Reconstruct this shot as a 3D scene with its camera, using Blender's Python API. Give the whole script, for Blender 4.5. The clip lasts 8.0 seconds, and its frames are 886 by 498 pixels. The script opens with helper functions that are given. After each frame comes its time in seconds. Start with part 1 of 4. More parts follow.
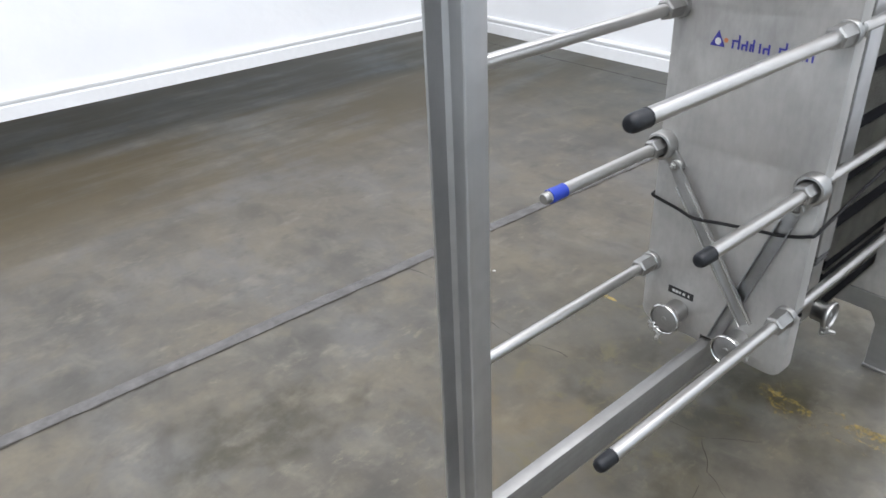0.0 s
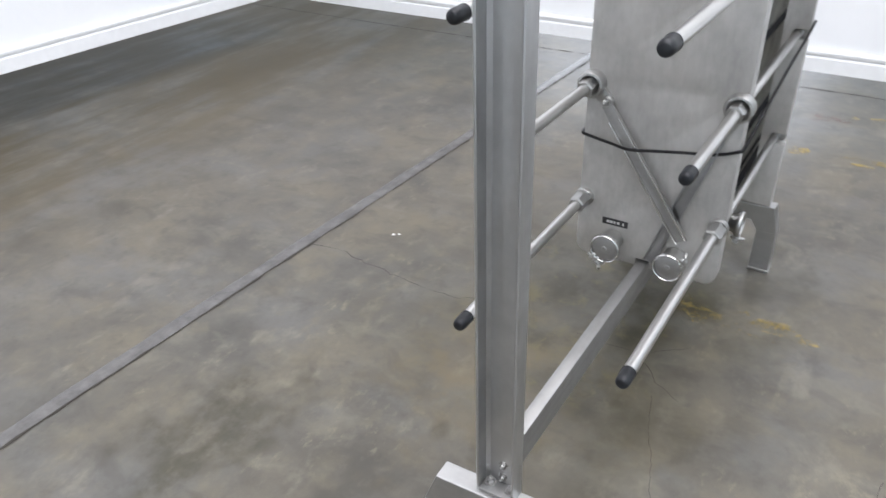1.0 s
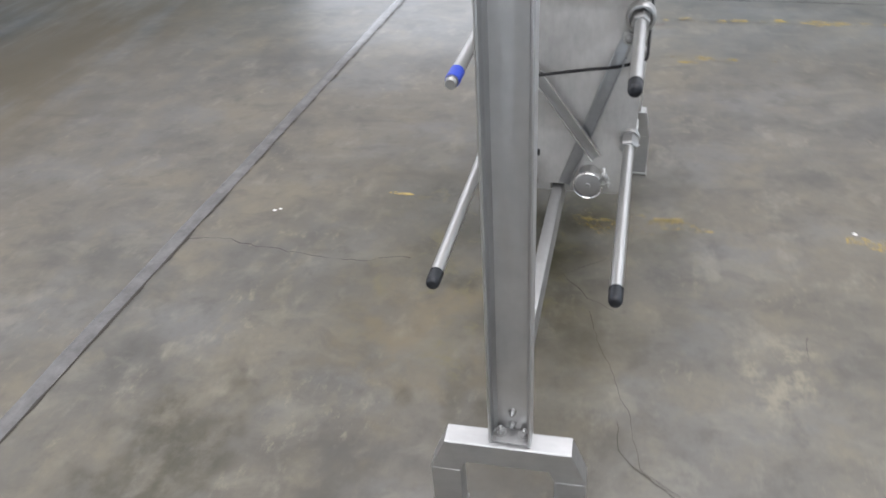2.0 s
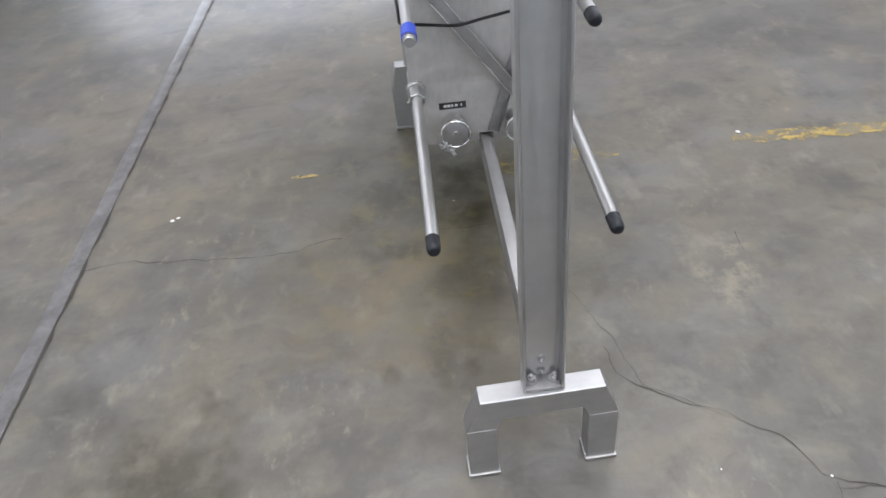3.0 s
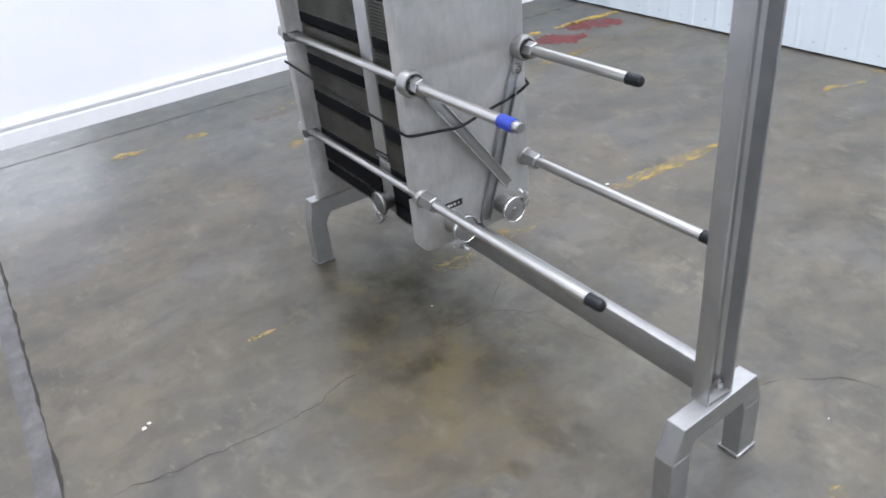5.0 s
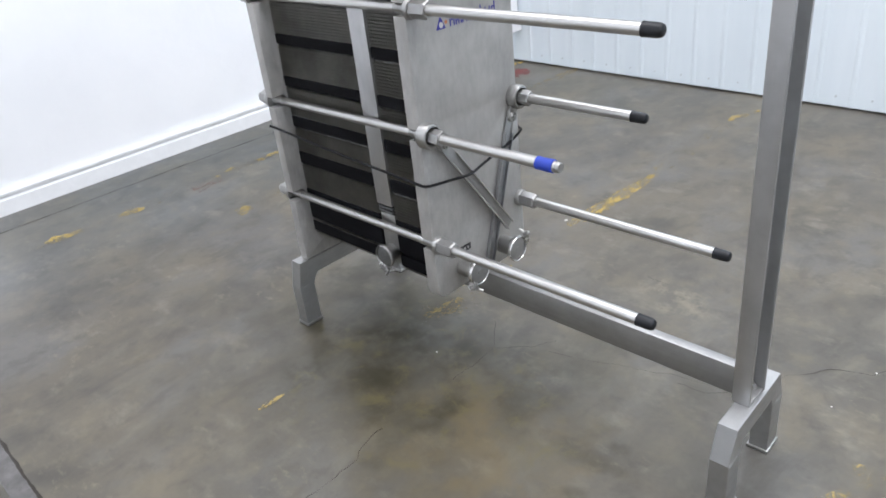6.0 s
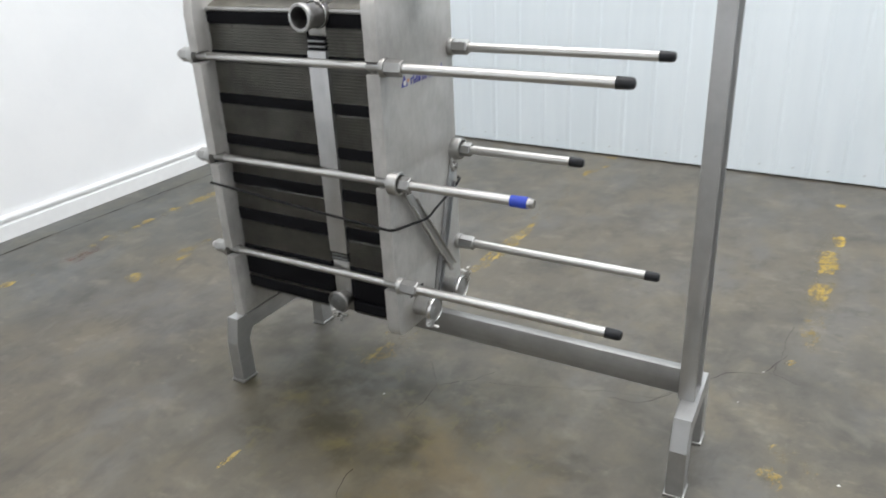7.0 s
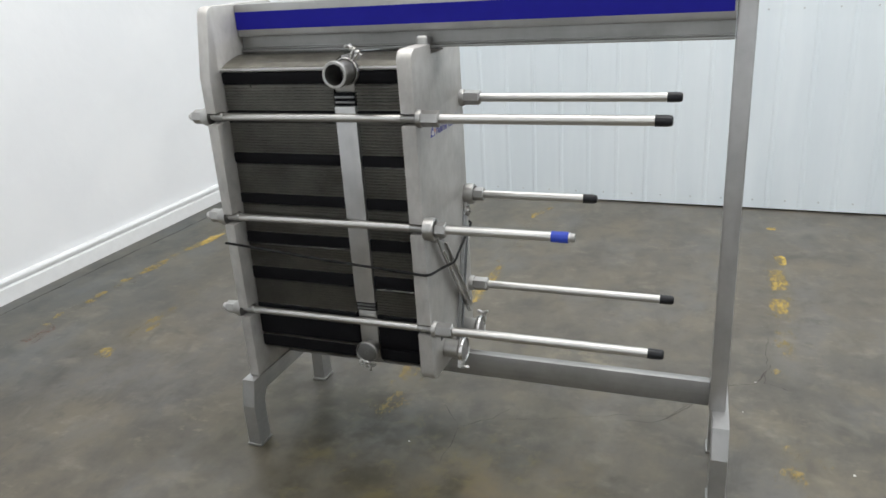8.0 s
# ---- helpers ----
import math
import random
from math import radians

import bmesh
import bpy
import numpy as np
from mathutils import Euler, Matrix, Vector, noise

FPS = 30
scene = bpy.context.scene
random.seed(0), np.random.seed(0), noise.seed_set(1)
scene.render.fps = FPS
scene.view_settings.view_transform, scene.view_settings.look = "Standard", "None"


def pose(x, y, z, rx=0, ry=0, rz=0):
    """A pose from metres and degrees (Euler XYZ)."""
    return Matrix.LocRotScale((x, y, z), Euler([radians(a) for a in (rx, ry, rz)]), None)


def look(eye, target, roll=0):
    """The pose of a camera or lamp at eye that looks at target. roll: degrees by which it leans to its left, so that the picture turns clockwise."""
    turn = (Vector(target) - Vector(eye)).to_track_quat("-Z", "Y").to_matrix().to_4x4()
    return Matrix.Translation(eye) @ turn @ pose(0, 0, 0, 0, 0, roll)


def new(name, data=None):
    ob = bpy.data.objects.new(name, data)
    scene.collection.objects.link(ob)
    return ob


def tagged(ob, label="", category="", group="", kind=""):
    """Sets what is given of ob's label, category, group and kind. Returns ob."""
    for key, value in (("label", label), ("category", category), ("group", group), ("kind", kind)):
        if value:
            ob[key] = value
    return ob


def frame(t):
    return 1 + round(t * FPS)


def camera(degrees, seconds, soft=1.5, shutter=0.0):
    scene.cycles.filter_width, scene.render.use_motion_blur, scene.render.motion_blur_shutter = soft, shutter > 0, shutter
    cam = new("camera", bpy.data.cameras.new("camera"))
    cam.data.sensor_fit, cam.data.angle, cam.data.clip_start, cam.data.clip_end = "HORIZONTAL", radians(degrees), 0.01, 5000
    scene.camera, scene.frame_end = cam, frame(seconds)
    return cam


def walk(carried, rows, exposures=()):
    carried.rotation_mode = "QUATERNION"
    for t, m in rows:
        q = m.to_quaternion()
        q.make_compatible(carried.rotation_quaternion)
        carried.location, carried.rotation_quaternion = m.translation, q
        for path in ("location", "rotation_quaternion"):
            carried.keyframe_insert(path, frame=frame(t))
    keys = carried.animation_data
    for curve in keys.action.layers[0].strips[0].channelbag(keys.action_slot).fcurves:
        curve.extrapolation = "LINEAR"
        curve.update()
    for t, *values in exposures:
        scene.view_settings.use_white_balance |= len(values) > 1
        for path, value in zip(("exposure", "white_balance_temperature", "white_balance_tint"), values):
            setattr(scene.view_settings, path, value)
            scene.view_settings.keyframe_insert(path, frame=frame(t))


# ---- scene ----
cam = camera(61.2, 8.0, soft=1.5, shutter=0.4)
PATH = [
    (0, (0.196, 0.132, 1.513), (1.313, 1.47, 0.532), -2.6),
    (0.5, (0.071, 0.269, 1.499), (1.351, 1.433, 0.497), -2.7),
    (1, (-0.06, 0.402, 1.485), (1.36, 1.335, 0.43), -2.0),
    (1.5, (-0.074, 0.561, 1.465), (1.432, 1.275, 0.359), -3.6),
    (2, (-0.116, 0.724, 1.456), (1.435, 1.172, 0.276), -4.3),
    (2.2, (-0.143, 0.8, 1.451), (1.422, 1.144, 0.254), -5.5),
    (3.3, (-0.089, 1.195, 1.44), (1.435, 0.992, 0.161), -3.5),
    (3.5, (-0.076, 1.289, 1.445), (1.427, 0.946, 0.171), -1.5),
    (4, (-0.075, 1.549, 1.451), (1.35, 1.015, 0.153), -3.9),
    (4.5, (0.038, 1.753, 1.442), (1.485, 0.994, 0.289), -4.4),
    (5, (0.126, 2.011, 1.444), (1.578, 1.115, 0.4), -6.3),
    (5.2, (0.161, 2.101, 1.453), (1.581, 1.157, 0.407), -7.8),
    (6.3, (0.386, 2.468, 1.497), (1.629, 1.183, 0.599), -6.5),
    (6.5, (0.433, 2.571, 1.496), (1.629, 1.225, 0.625), -6.8),
    (7, (0.551, 2.753, 1.518), (1.488, 1.187, 0.699), -2.8),
    (7.5, (0.715, 2.846, 1.53), (1.521, 1.156, 0.827), -3.5),
    (8, (0.9, 3.007, 1.534), (1.589, 1.264, 0.835), -3.7),
]
walk(cam, [(t, look(eye, target, roll)) for t, eye, target, roll in PATH],
     exposures=((0, -0.07, 6420, 13), (1, -0.03, 6450, 14), (2, 0.0, 6450, 14.5), (3.5, -0.09, 6280, 15), (5.0, 0.01, 6180, 15), (6.5, -0.13, 6520, 12), (7, -0.22, 6700, 10.5), (8, -0.44, 6780, 10)))

# ---------------------------------------------------------------- world and light
world = bpy.data.worlds.new("world")
scene.world = world
world.use_nodes = True
world.node_tree.nodes["Background"].inputs[0].default_value = (0.75, 0.85, 1.0, 1)
world.node_tree.nodes["Background"].inputs[1].default_value = 0.15

CEILING_Z = 6.0
LAMP_WATTS = 24.0
DOCK_WATTS = 105.0


# ---------------------------------------------------------------- helpers
HOME = {}


def part(name, bm, material, parent=None, label="", smooth=35.0, kind=""):
    """Links a bmesh, drawn in world metres, as one mesh object with its origin at its middle."""
    bm.normal_update()
    lo = Vector([min(v.co[i] for v in bm.verts) for i in range(3)])
    hi = Vector([max(v.co[i] for v in bm.verts) for i in range(3)])
    mid = (lo + hi) / 2
    if parent is None:
        mid.z = lo.z
    bmesh.ops.translate(bm, verts=bm.verts, vec=-mid)
    mesh = bpy.data.meshes.new(name)
    bm.to_mesh(mesh)
    bm.free()
    mesh.set_sharp_from_angle(angle=radians(smooth))
    mesh.materials.append(material)
    ob = new(name, mesh)
    HOME[ob] = mid
    ob.parent = parent
    ob.location = mid - (HOME[parent] if parent else Vector())
    return tagged(ob, label=label, kind=kind)


def empty(name, at, label, category):
    ob = new(name)
    ob.location = at
    HOME[ob] = Vector(at)
    return tagged(ob, label=label, category=category)


def again(ob, shift):
    """The same part once more, moved, with its own parts."""
    shift = Vector(shift)
    twin = ob.copy()
    scene.collection.objects.link(twin)
    twin.location = ob.location + shift
    HOME[twin] = HOME[ob] + shift
    for child in ob.children:
        kid = child.copy()
        scene.collection.objects.link(kid)
        kid.parent = twin
        HOME[kid] = HOME[child] + shift
    return twin


def box(bm, lo, hi, bevel=0.0, segments=2):
    made = bmesh.ops.create_cube(bm, size=1)["verts"]
    for v in made:
        v.co = Vector([lo[i] + (v.co[i] + 0.5) * (hi[i] - lo[i]) for i in range(3)])
    if bevel:
        edges = list({e for v in made for e in v.link_edges})
        bmesh.ops.bevel(bm, geom=edges, offset=bevel, segments=segments, profile=0.5, affect="EDGES", clamp_overlap=True)
    return bm


def boxed(lo, hi, bevel=0.0, segments=2):
    return box(bmesh.new(), lo, hi, bevel, segments)


def lathe(bm, origin, axis, profile, sides=32, closed=False, turn=0.0):
    """Turns (radius, way along the axis) pairs round an axis; radius 0 closes an end."""
    axis = Vector(axis).normalized()
    u = axis.orthogonal().normalized()
    w = axis.cross(u)
    rings = []
    for r, s in profile:
        c = Vector(origin) + axis * s
        if r == 0:
            rings.append([bm.verts.new(c)])
        else:
            rings.append([bm.verts.new(c + r * (math.cos(a) * u + math.sin(a) * w))
                          for a in [turn + 2 * math.pi * k / sides for k in range(sides)]])
    pairs = list(zip(rings, rings[1:]))
    if closed:
        pairs.append((rings[-1], rings[0]))
    for a, b in pairs:
        for k in range(sides):
            n = (k + 1) % sides
            if len(a) == 1 and len(b) == 1:
                continue
            if len(a) == 1:
                bm.faces.new((a[0], b[n], b[k]))
            elif len(b) == 1:
                bm.faces.new((a[k], a[n], b[0]))
            else:
                bm.faces.new((a[k], a[n], b[n], b[k]))
    bmesh.ops.recalc_face_normals(bm, faces=bm.faces)
    for f in bm.faces:
        f.smooth = True
    return bm


def prism(outline, place, depth, bevel=0.0, segments=2):
    """Extrudes a flat outline: place(a, b, 0) to place(a, b, depth); the rims may be bevelled."""
    bm = bmesh.new()
    near = [bm.verts.new(place(a, b, 0)) for a, b in outline]
    far = [bm.verts.new(place(a, b, depth)) for a, b in outline]
    f = [bm.faces.new(near), bm.faces.new(far[::-1])]
    n = len(outline)
    for k in range(n):
        bm.faces.new((near[k], far[k], far[(k + 1) % n], near[(k + 1) % n]))
    bmesh.ops.recalc_face_normals(bm, faces=bm.faces)
    if bevel:
        rim = list({e for face in f for e in face.edges})
        bmesh.ops.bevel(bm, geom=rim, offset=bevel, segments=segments, profile=0.5, affect="EDGES", clamp_overlap=True)
    return bm


def arc(cy, cz, r, a0, a1, steps=6):
    return [(cy + r * math.cos(radians(a0 + (a1 - a0) * k / steps)),
             cz + r * math.sin(radians(a0 + (a1 - a0) * k / steps))) for k in range(steps + 1)]


def tube(points, radius, sides=10):
    """A round cord along points, smoothed through them."""
    pts = [Vector(p) for p in points]
    fine = []
    for k in range(len(pts) - 1):
        a, b, c, d = pts[max(k - 1, 0)], pts[k], pts[k + 1], pts[min(k + 2, len(pts) - 1)]
        for j in range(5):
            t = j / 5
            fine.append(0.5 * (2 * b + (c - a) * t + (2 * a - 5 * b + 4 * c - d) * t * t + (3 * b - a - 3 * c + d) * t ** 3))
    fine.append(pts[-1])
    bm = bmesh.new()
    rings, u = [], None
    for k, p in enumerate(fine):
        way = (fine[min(k + 1, len(fine) - 1)] - fine[max(k - 1, 0)]).normalized()
        u = way.orthogonal().normalized() if u is None else (u - way * u.dot(way)).normalized()
        w = way.cross(u)
        rings.append([bm.verts.new(p + radius * (math.cos(2 * math.pi * j / sides) * u + math.sin(2 * math.pi * j / sides) * w)) for j in range(sides)])
    for a, b in zip(rings, rings[1:]):
        for j in range(sides):
            bm.faces.new((a[j], a[(j + 1) % sides], b[(j + 1) % sides], b[j]))
    bm.faces.new(rings[0][::-1])
    bm.faces.new(rings[-1])
    bmesh.ops.recalc_face_normals(bm, faces=bm.faces)
    for f in bm.faces:
        f.smooth = True
    return bm


# ---------------------------------------------------------------- materials
class Nodes:
    def __init__(self, name):
        self.material = bpy.data.materials.new(name)
        self.material.use_nodes = True
        self.tree = self.material.node_tree
        self.shader = self.tree.nodes["Principled BSDF"]
        self.coords = self.tree.nodes.new("ShaderNodeNewGeometry").outputs["Position"]

    def add(self, kind, **inputs):
        node = self.tree.nodes.new(kind)
        for key, value in inputs.items():
            self.feed(node, key.replace("_", " "), value)
        return node

    def feed(self, node, key, value):
        slot = node.inputs[int(key)] if key.isdigit() else node.inputs[key]
        if isinstance(value, bpy.types.NodeSocket):
            self.tree.links.new(value, slot)
        else:
            slot.default_value = value

    def scaled(self, sx, sy, sz, source=None):
        node = self.add("ShaderNodeVectorMath")
        node.operation = "MULTIPLY"
        self.feed(node, "0", source or self.coords)
        node.inputs[1].default_value = (sx, sy, sz)
        return node.outputs[0]

    def noise(self, scale, detail=4.0, rough=0.55, vector=None, distortion=0.0):
        node = self.add("ShaderNodeTexNoise", Scale=scale, Detail=detail, Roughness=rough, Distortion=distortion)
        self.feed(node, "Vector", vector or self.coords)
        return node.outputs[0]

    def ramp(self, value, a, b, lo=0.0, hi=1.0):
        if a > b:
            a, b, lo, hi = b, a, hi, lo
        node = self.add("ShaderNodeMapRange")
        node.interpolation_type = "SMOOTHSTEP"
        self.feed(node, "Value", value)
        for key, v in (("From Min", a), ("From Max", b), ("To Min", lo), ("To Max", hi)):
            node.inputs[key].default_value = v
        return node.outputs[0]

    def math(self, kind, a, b):
        node = self.add("ShaderNodeMath")
        node.operation = kind
        self.feed(node, "0", a)
        self.feed(node, "1", b)
        return node.outputs[0]

    def mix(self, factor, a, b):
        node = self.add("ShaderNodeMix")
        node.data_type = "RGBA"
        self.feed(node, "0", factor)
        for slot, v in ((6, a), (7, b)):
            if isinstance(v, bpy.types.NodeSocket):
                self.tree.links.new(v, node.inputs[slot])
            else:
                node.inputs[slot].default_value = (*v, 1)
        return node.outputs[2]

    def split(self):
        node = self.add("ShaderNodeSeparateXYZ")
        self.feed(node, "0", self.coords)
        return node.outputs

    def blot(self, x, y, rx, ry, soft=1.0):
        """1 in the middle of an oval stain on the ground, 0 outside, with a ragged rim."""
        node = self.add("ShaderNodeVectorMath")
        node.operation = "SUBTRACT"
        self.feed(node, "0", self.coords)
        node.inputs[1].default_value = (x, y, 0)
        size = self.scaled(1 / rx, 1 / ry, 0, node.outputs[0])
        length = self.add("ShaderNodeVectorMath")
        length.operation = "LENGTH"
        self.feed(length, "0", size)
        rag = self.math("ADD", length.outputs["Value"], self.ramp(self.noise(5.0, 2.5, 0.5), 0.3, 0.7, -0.45 * soft, 0.45 * soft))
        return self.ramp(rag, 1.0, 0.35)

    def bump(self, height, strength, distance):
        node = self.add("ShaderNodeBump", Height=height, Strength=strength, Distance=distance)
        self.feed(self.shader, "Normal", node.outputs[0])

    def surface(self, colour=None, rough=None, metal=None, spec=None):
        for key, v in (("Base Color", colour), ("Roughness", rough), ("Metallic", metal), ("Specular IOR Level", spec)):
            if v is not None:
                self.feed(self.shader, key, (*v, 1) if isinstance(v, tuple) else v)
        return self.material


def steel(name, colour, rough, grain=(1, 1, 1), spread=0.12, cloud=0.1, bump=0.02, soil=0.3):
    """Stainless steel: fine grain along one direction, cloudy handling marks."""
    n = Nodes(name)
    fine = n.noise(60.0, 3.0, 0.6, n.scaled(*grain))
    wide = n.noise(4.5, 5.0, 0.6)
    dark = tuple(c * (1 - 2.2 * cloud) for c in colour)
    col = n.mix(n.ramp(wide, 0.3, 0.72), dark, colour)
    spots = n.ramp(n.noise(28.0, 6.0, 0.7), 0.66, 0.8, 0.0, soil)
    col = n.mix(spots, col, tuple(c * 0.55 for c in colour))
    r = n.math("ADD", n.ramp(fine, 0.3, 0.7, rough - spread / 2, rough + spread / 2), n.ramp(wide, 0.3, 0.7, spread / 2, -spread / 2))
    if bump:
        n.bump(fine, 0.25, bump * 0.01)
    return n.surface(col, r, 1.0)


STEEL_RIM = steel("bright_rim_steel", (0.80, 0.79, 0.775), 0.21, (1, 1, 1), 0.03)
# darker steel for parts under the beam: the shade there is in its colour
STEEL_BEAM_SHADE = steel("rail_steel", (0.31, 0.31, 0.305), 0.50, (0.04, 1, 1), 0.12)
STEEL_PLATE = steel("blasted_steel", (0.60, 0.588, 0.568), 0.70, (1, 1, 0.35))
STEEL_FRAME = steel("brushed_steel", (0.56, 0.56, 0.56), 0.43, (1, 1, 0.04), 0.12)
STEEL_BEAM = steel("brushed_steel_long", (0.41, 0.408, 0.40), 0.42, (0.04, 1, 1), 0.16)
STEEL_BAR = steel("dull_long_steel", (0.39, 0.387, 0.38), 0.55, (0.04, 1, 1), 0.12)
STEEL_FOOT = steel("satin_steel", (0.50, 0.50, 0.495), 0.46, (1, 0.2, 1))
STEEL_ROD = steel("ground_steel", (0.60, 0.59, 0.572), 0.31, (0.15, 1, 1), 0.02, 0.05, 0.0, 0.0)
STEEL_CAST = steel("cast_steel", (0.50, 0.495, 0.48), 0.42, (1, 1, 1), 0.12, 0.16, 0.1)
STEEL_SHINE = steel("polished_steel", (0.50, 0.495, 0.48), 0.37, (1, 1, 1), 0.04)
STEEL_NUT = steel("nut_steel", (0.43, 0.426, 0.415), 0.41, (1, 1, 1), 0.1)
STEEL_DARK = steel("dull_steel", (0.33, 0.335, 0.34), 0.45, (1, 1, 0.2), 0.15, 0.2)
STEEL_LINK = steel("scuffed_steel", (0.40, 0.405, 0.41), 0.46, (1, 1, 0.2), 0.15, 0.2, 0.1, 0.8)
STEEL_PACK = steel("plate_edge_steel", (0.51, 0.50, 0.455), 0.42, (1, 1, 1), 0.15, 0.2, 0.1)


def rubber():
    n = Nodes("black_rubber")
    dust = n.ramp(n.noise(30.0, 5.0, 0.7), 0.45, 0.8, 0.0, 0.5)
    col = n.mix(dust, (0.006, 0.006, 0.007), (0.022, 0.021, 0.02))
    n.bump(n.noise(180.0, 2.0), 0.2, 0.0005)
    return n.surface(col, 0.5, 0.0, 0.2)


def plain(name, colour, rough, spec=0.5, vary=0.15):
    n = Nodes(name)
    col = n.mix(n.ramp(n.noise(25.0, 5.0, 0.6), 0.3, 0.75), tuple(c * (1 - vary) for c in colour), colour)
    n.bump(n.noise(140.0, 2.0), 0.12, 0.0004)
    return n.surface(col, rough, 0.0, spec)


RUBBER = rubber()
GASKET = plain("gasket_rubber", (0.009, 0.009, 0.0105), 0.75, 0.06)
PLATE_TOP = steel("dusty_edge_steel", (0.20, 0.193, 0.165), 0.48, (0.05, 1, 1), 0.2, 0.25, 0.1, 0.6)
CAP_PLASTIC = plain("cap_plastic", (0.012, 0.0135, 0.0165), 0.38, 0.32)
BLUE_TAPE = plain("blue_tape", (0.02, 0.055, 0.43), 0.5)
BLUE_BAND = plain("blue_band", (0.011, 0.011, 0.25), 0.45, 0.12, 0.06)
LOGO_BLUE = plain("logo_blue", (0.03, 0.03, 0.27), 0.45)
LOGO_ORANGE = plain("logo_orange", (0.55, 0.20, 0.09), 0.45)
LABEL_BLACK = plain("label_black", (0.012, 0.012, 0.013), 0.4)
LABEL_WHITE = plain("label_white", (0.62, 0.62, 0.60), 0.5)
CRACK_DARK = plain("crack_dirt", (0.050, 0.046, 0.040), 0.8, 0.2)
SCRAP_WHITE = plain("paper", (0.75, 0.74, 0.70), 0.7, 0.3)
TRIM_WHITE = plain("white_trim", (0.80, 0.81, 0.82), 0.32, 0.5, 0.05)
SCREW_PAINT = plain("screw_paint", (0.58, 0.62, 0.645), 0.45)
LAMP_BODY = plain("white_enamel", (0.75, 0.75, 0.74), 0.4)
ROOF_GREY = plain("roof_metal", (0.22, 0.22, 0.22), 0.6)


def wall_sheet():
    """White sheeting, slightly rumpled."""
    n = Nodes("white_sheeting")
    col = n.mix(n.ramp(n.noise(1.6, 5.0, 0.6), 0.3, 0.75), (0.815, 0.83, 0.85), (0.86, 0.87, 0.885))
    rumple = n.math("ADD", n.noise(2.2, 3.0, 0.6, n.scaled(1, 1, 1.6), 0.8), n.ramp(n.noise(11.0, 3.0), 0.3, 0.8, 0.0, 0.12))
    n.bump(rumple, 0.22, 0.02)
    return n.surface(col, n.ramp(n.noise(3.0, 3.0), 0.3, 0.7, 0.34, 0.5), 0.0)


def wall_metal():
    n = Nodes("painted_sheet_metal")
    streak = n.noise(3.0, 5.0, 0.6, n.scaled(2.2, 2.2, 0.25))
    col = n.mix(n.ramp(streak, 0.3, 0.75), (0.69, 0.762, 0.81), (0.745, 0.812, 0.855))
    n.bump(n.noise(2.0, 3.0), 0.2, 0.01)
    return n.surface(col, 0.42, 0.0)


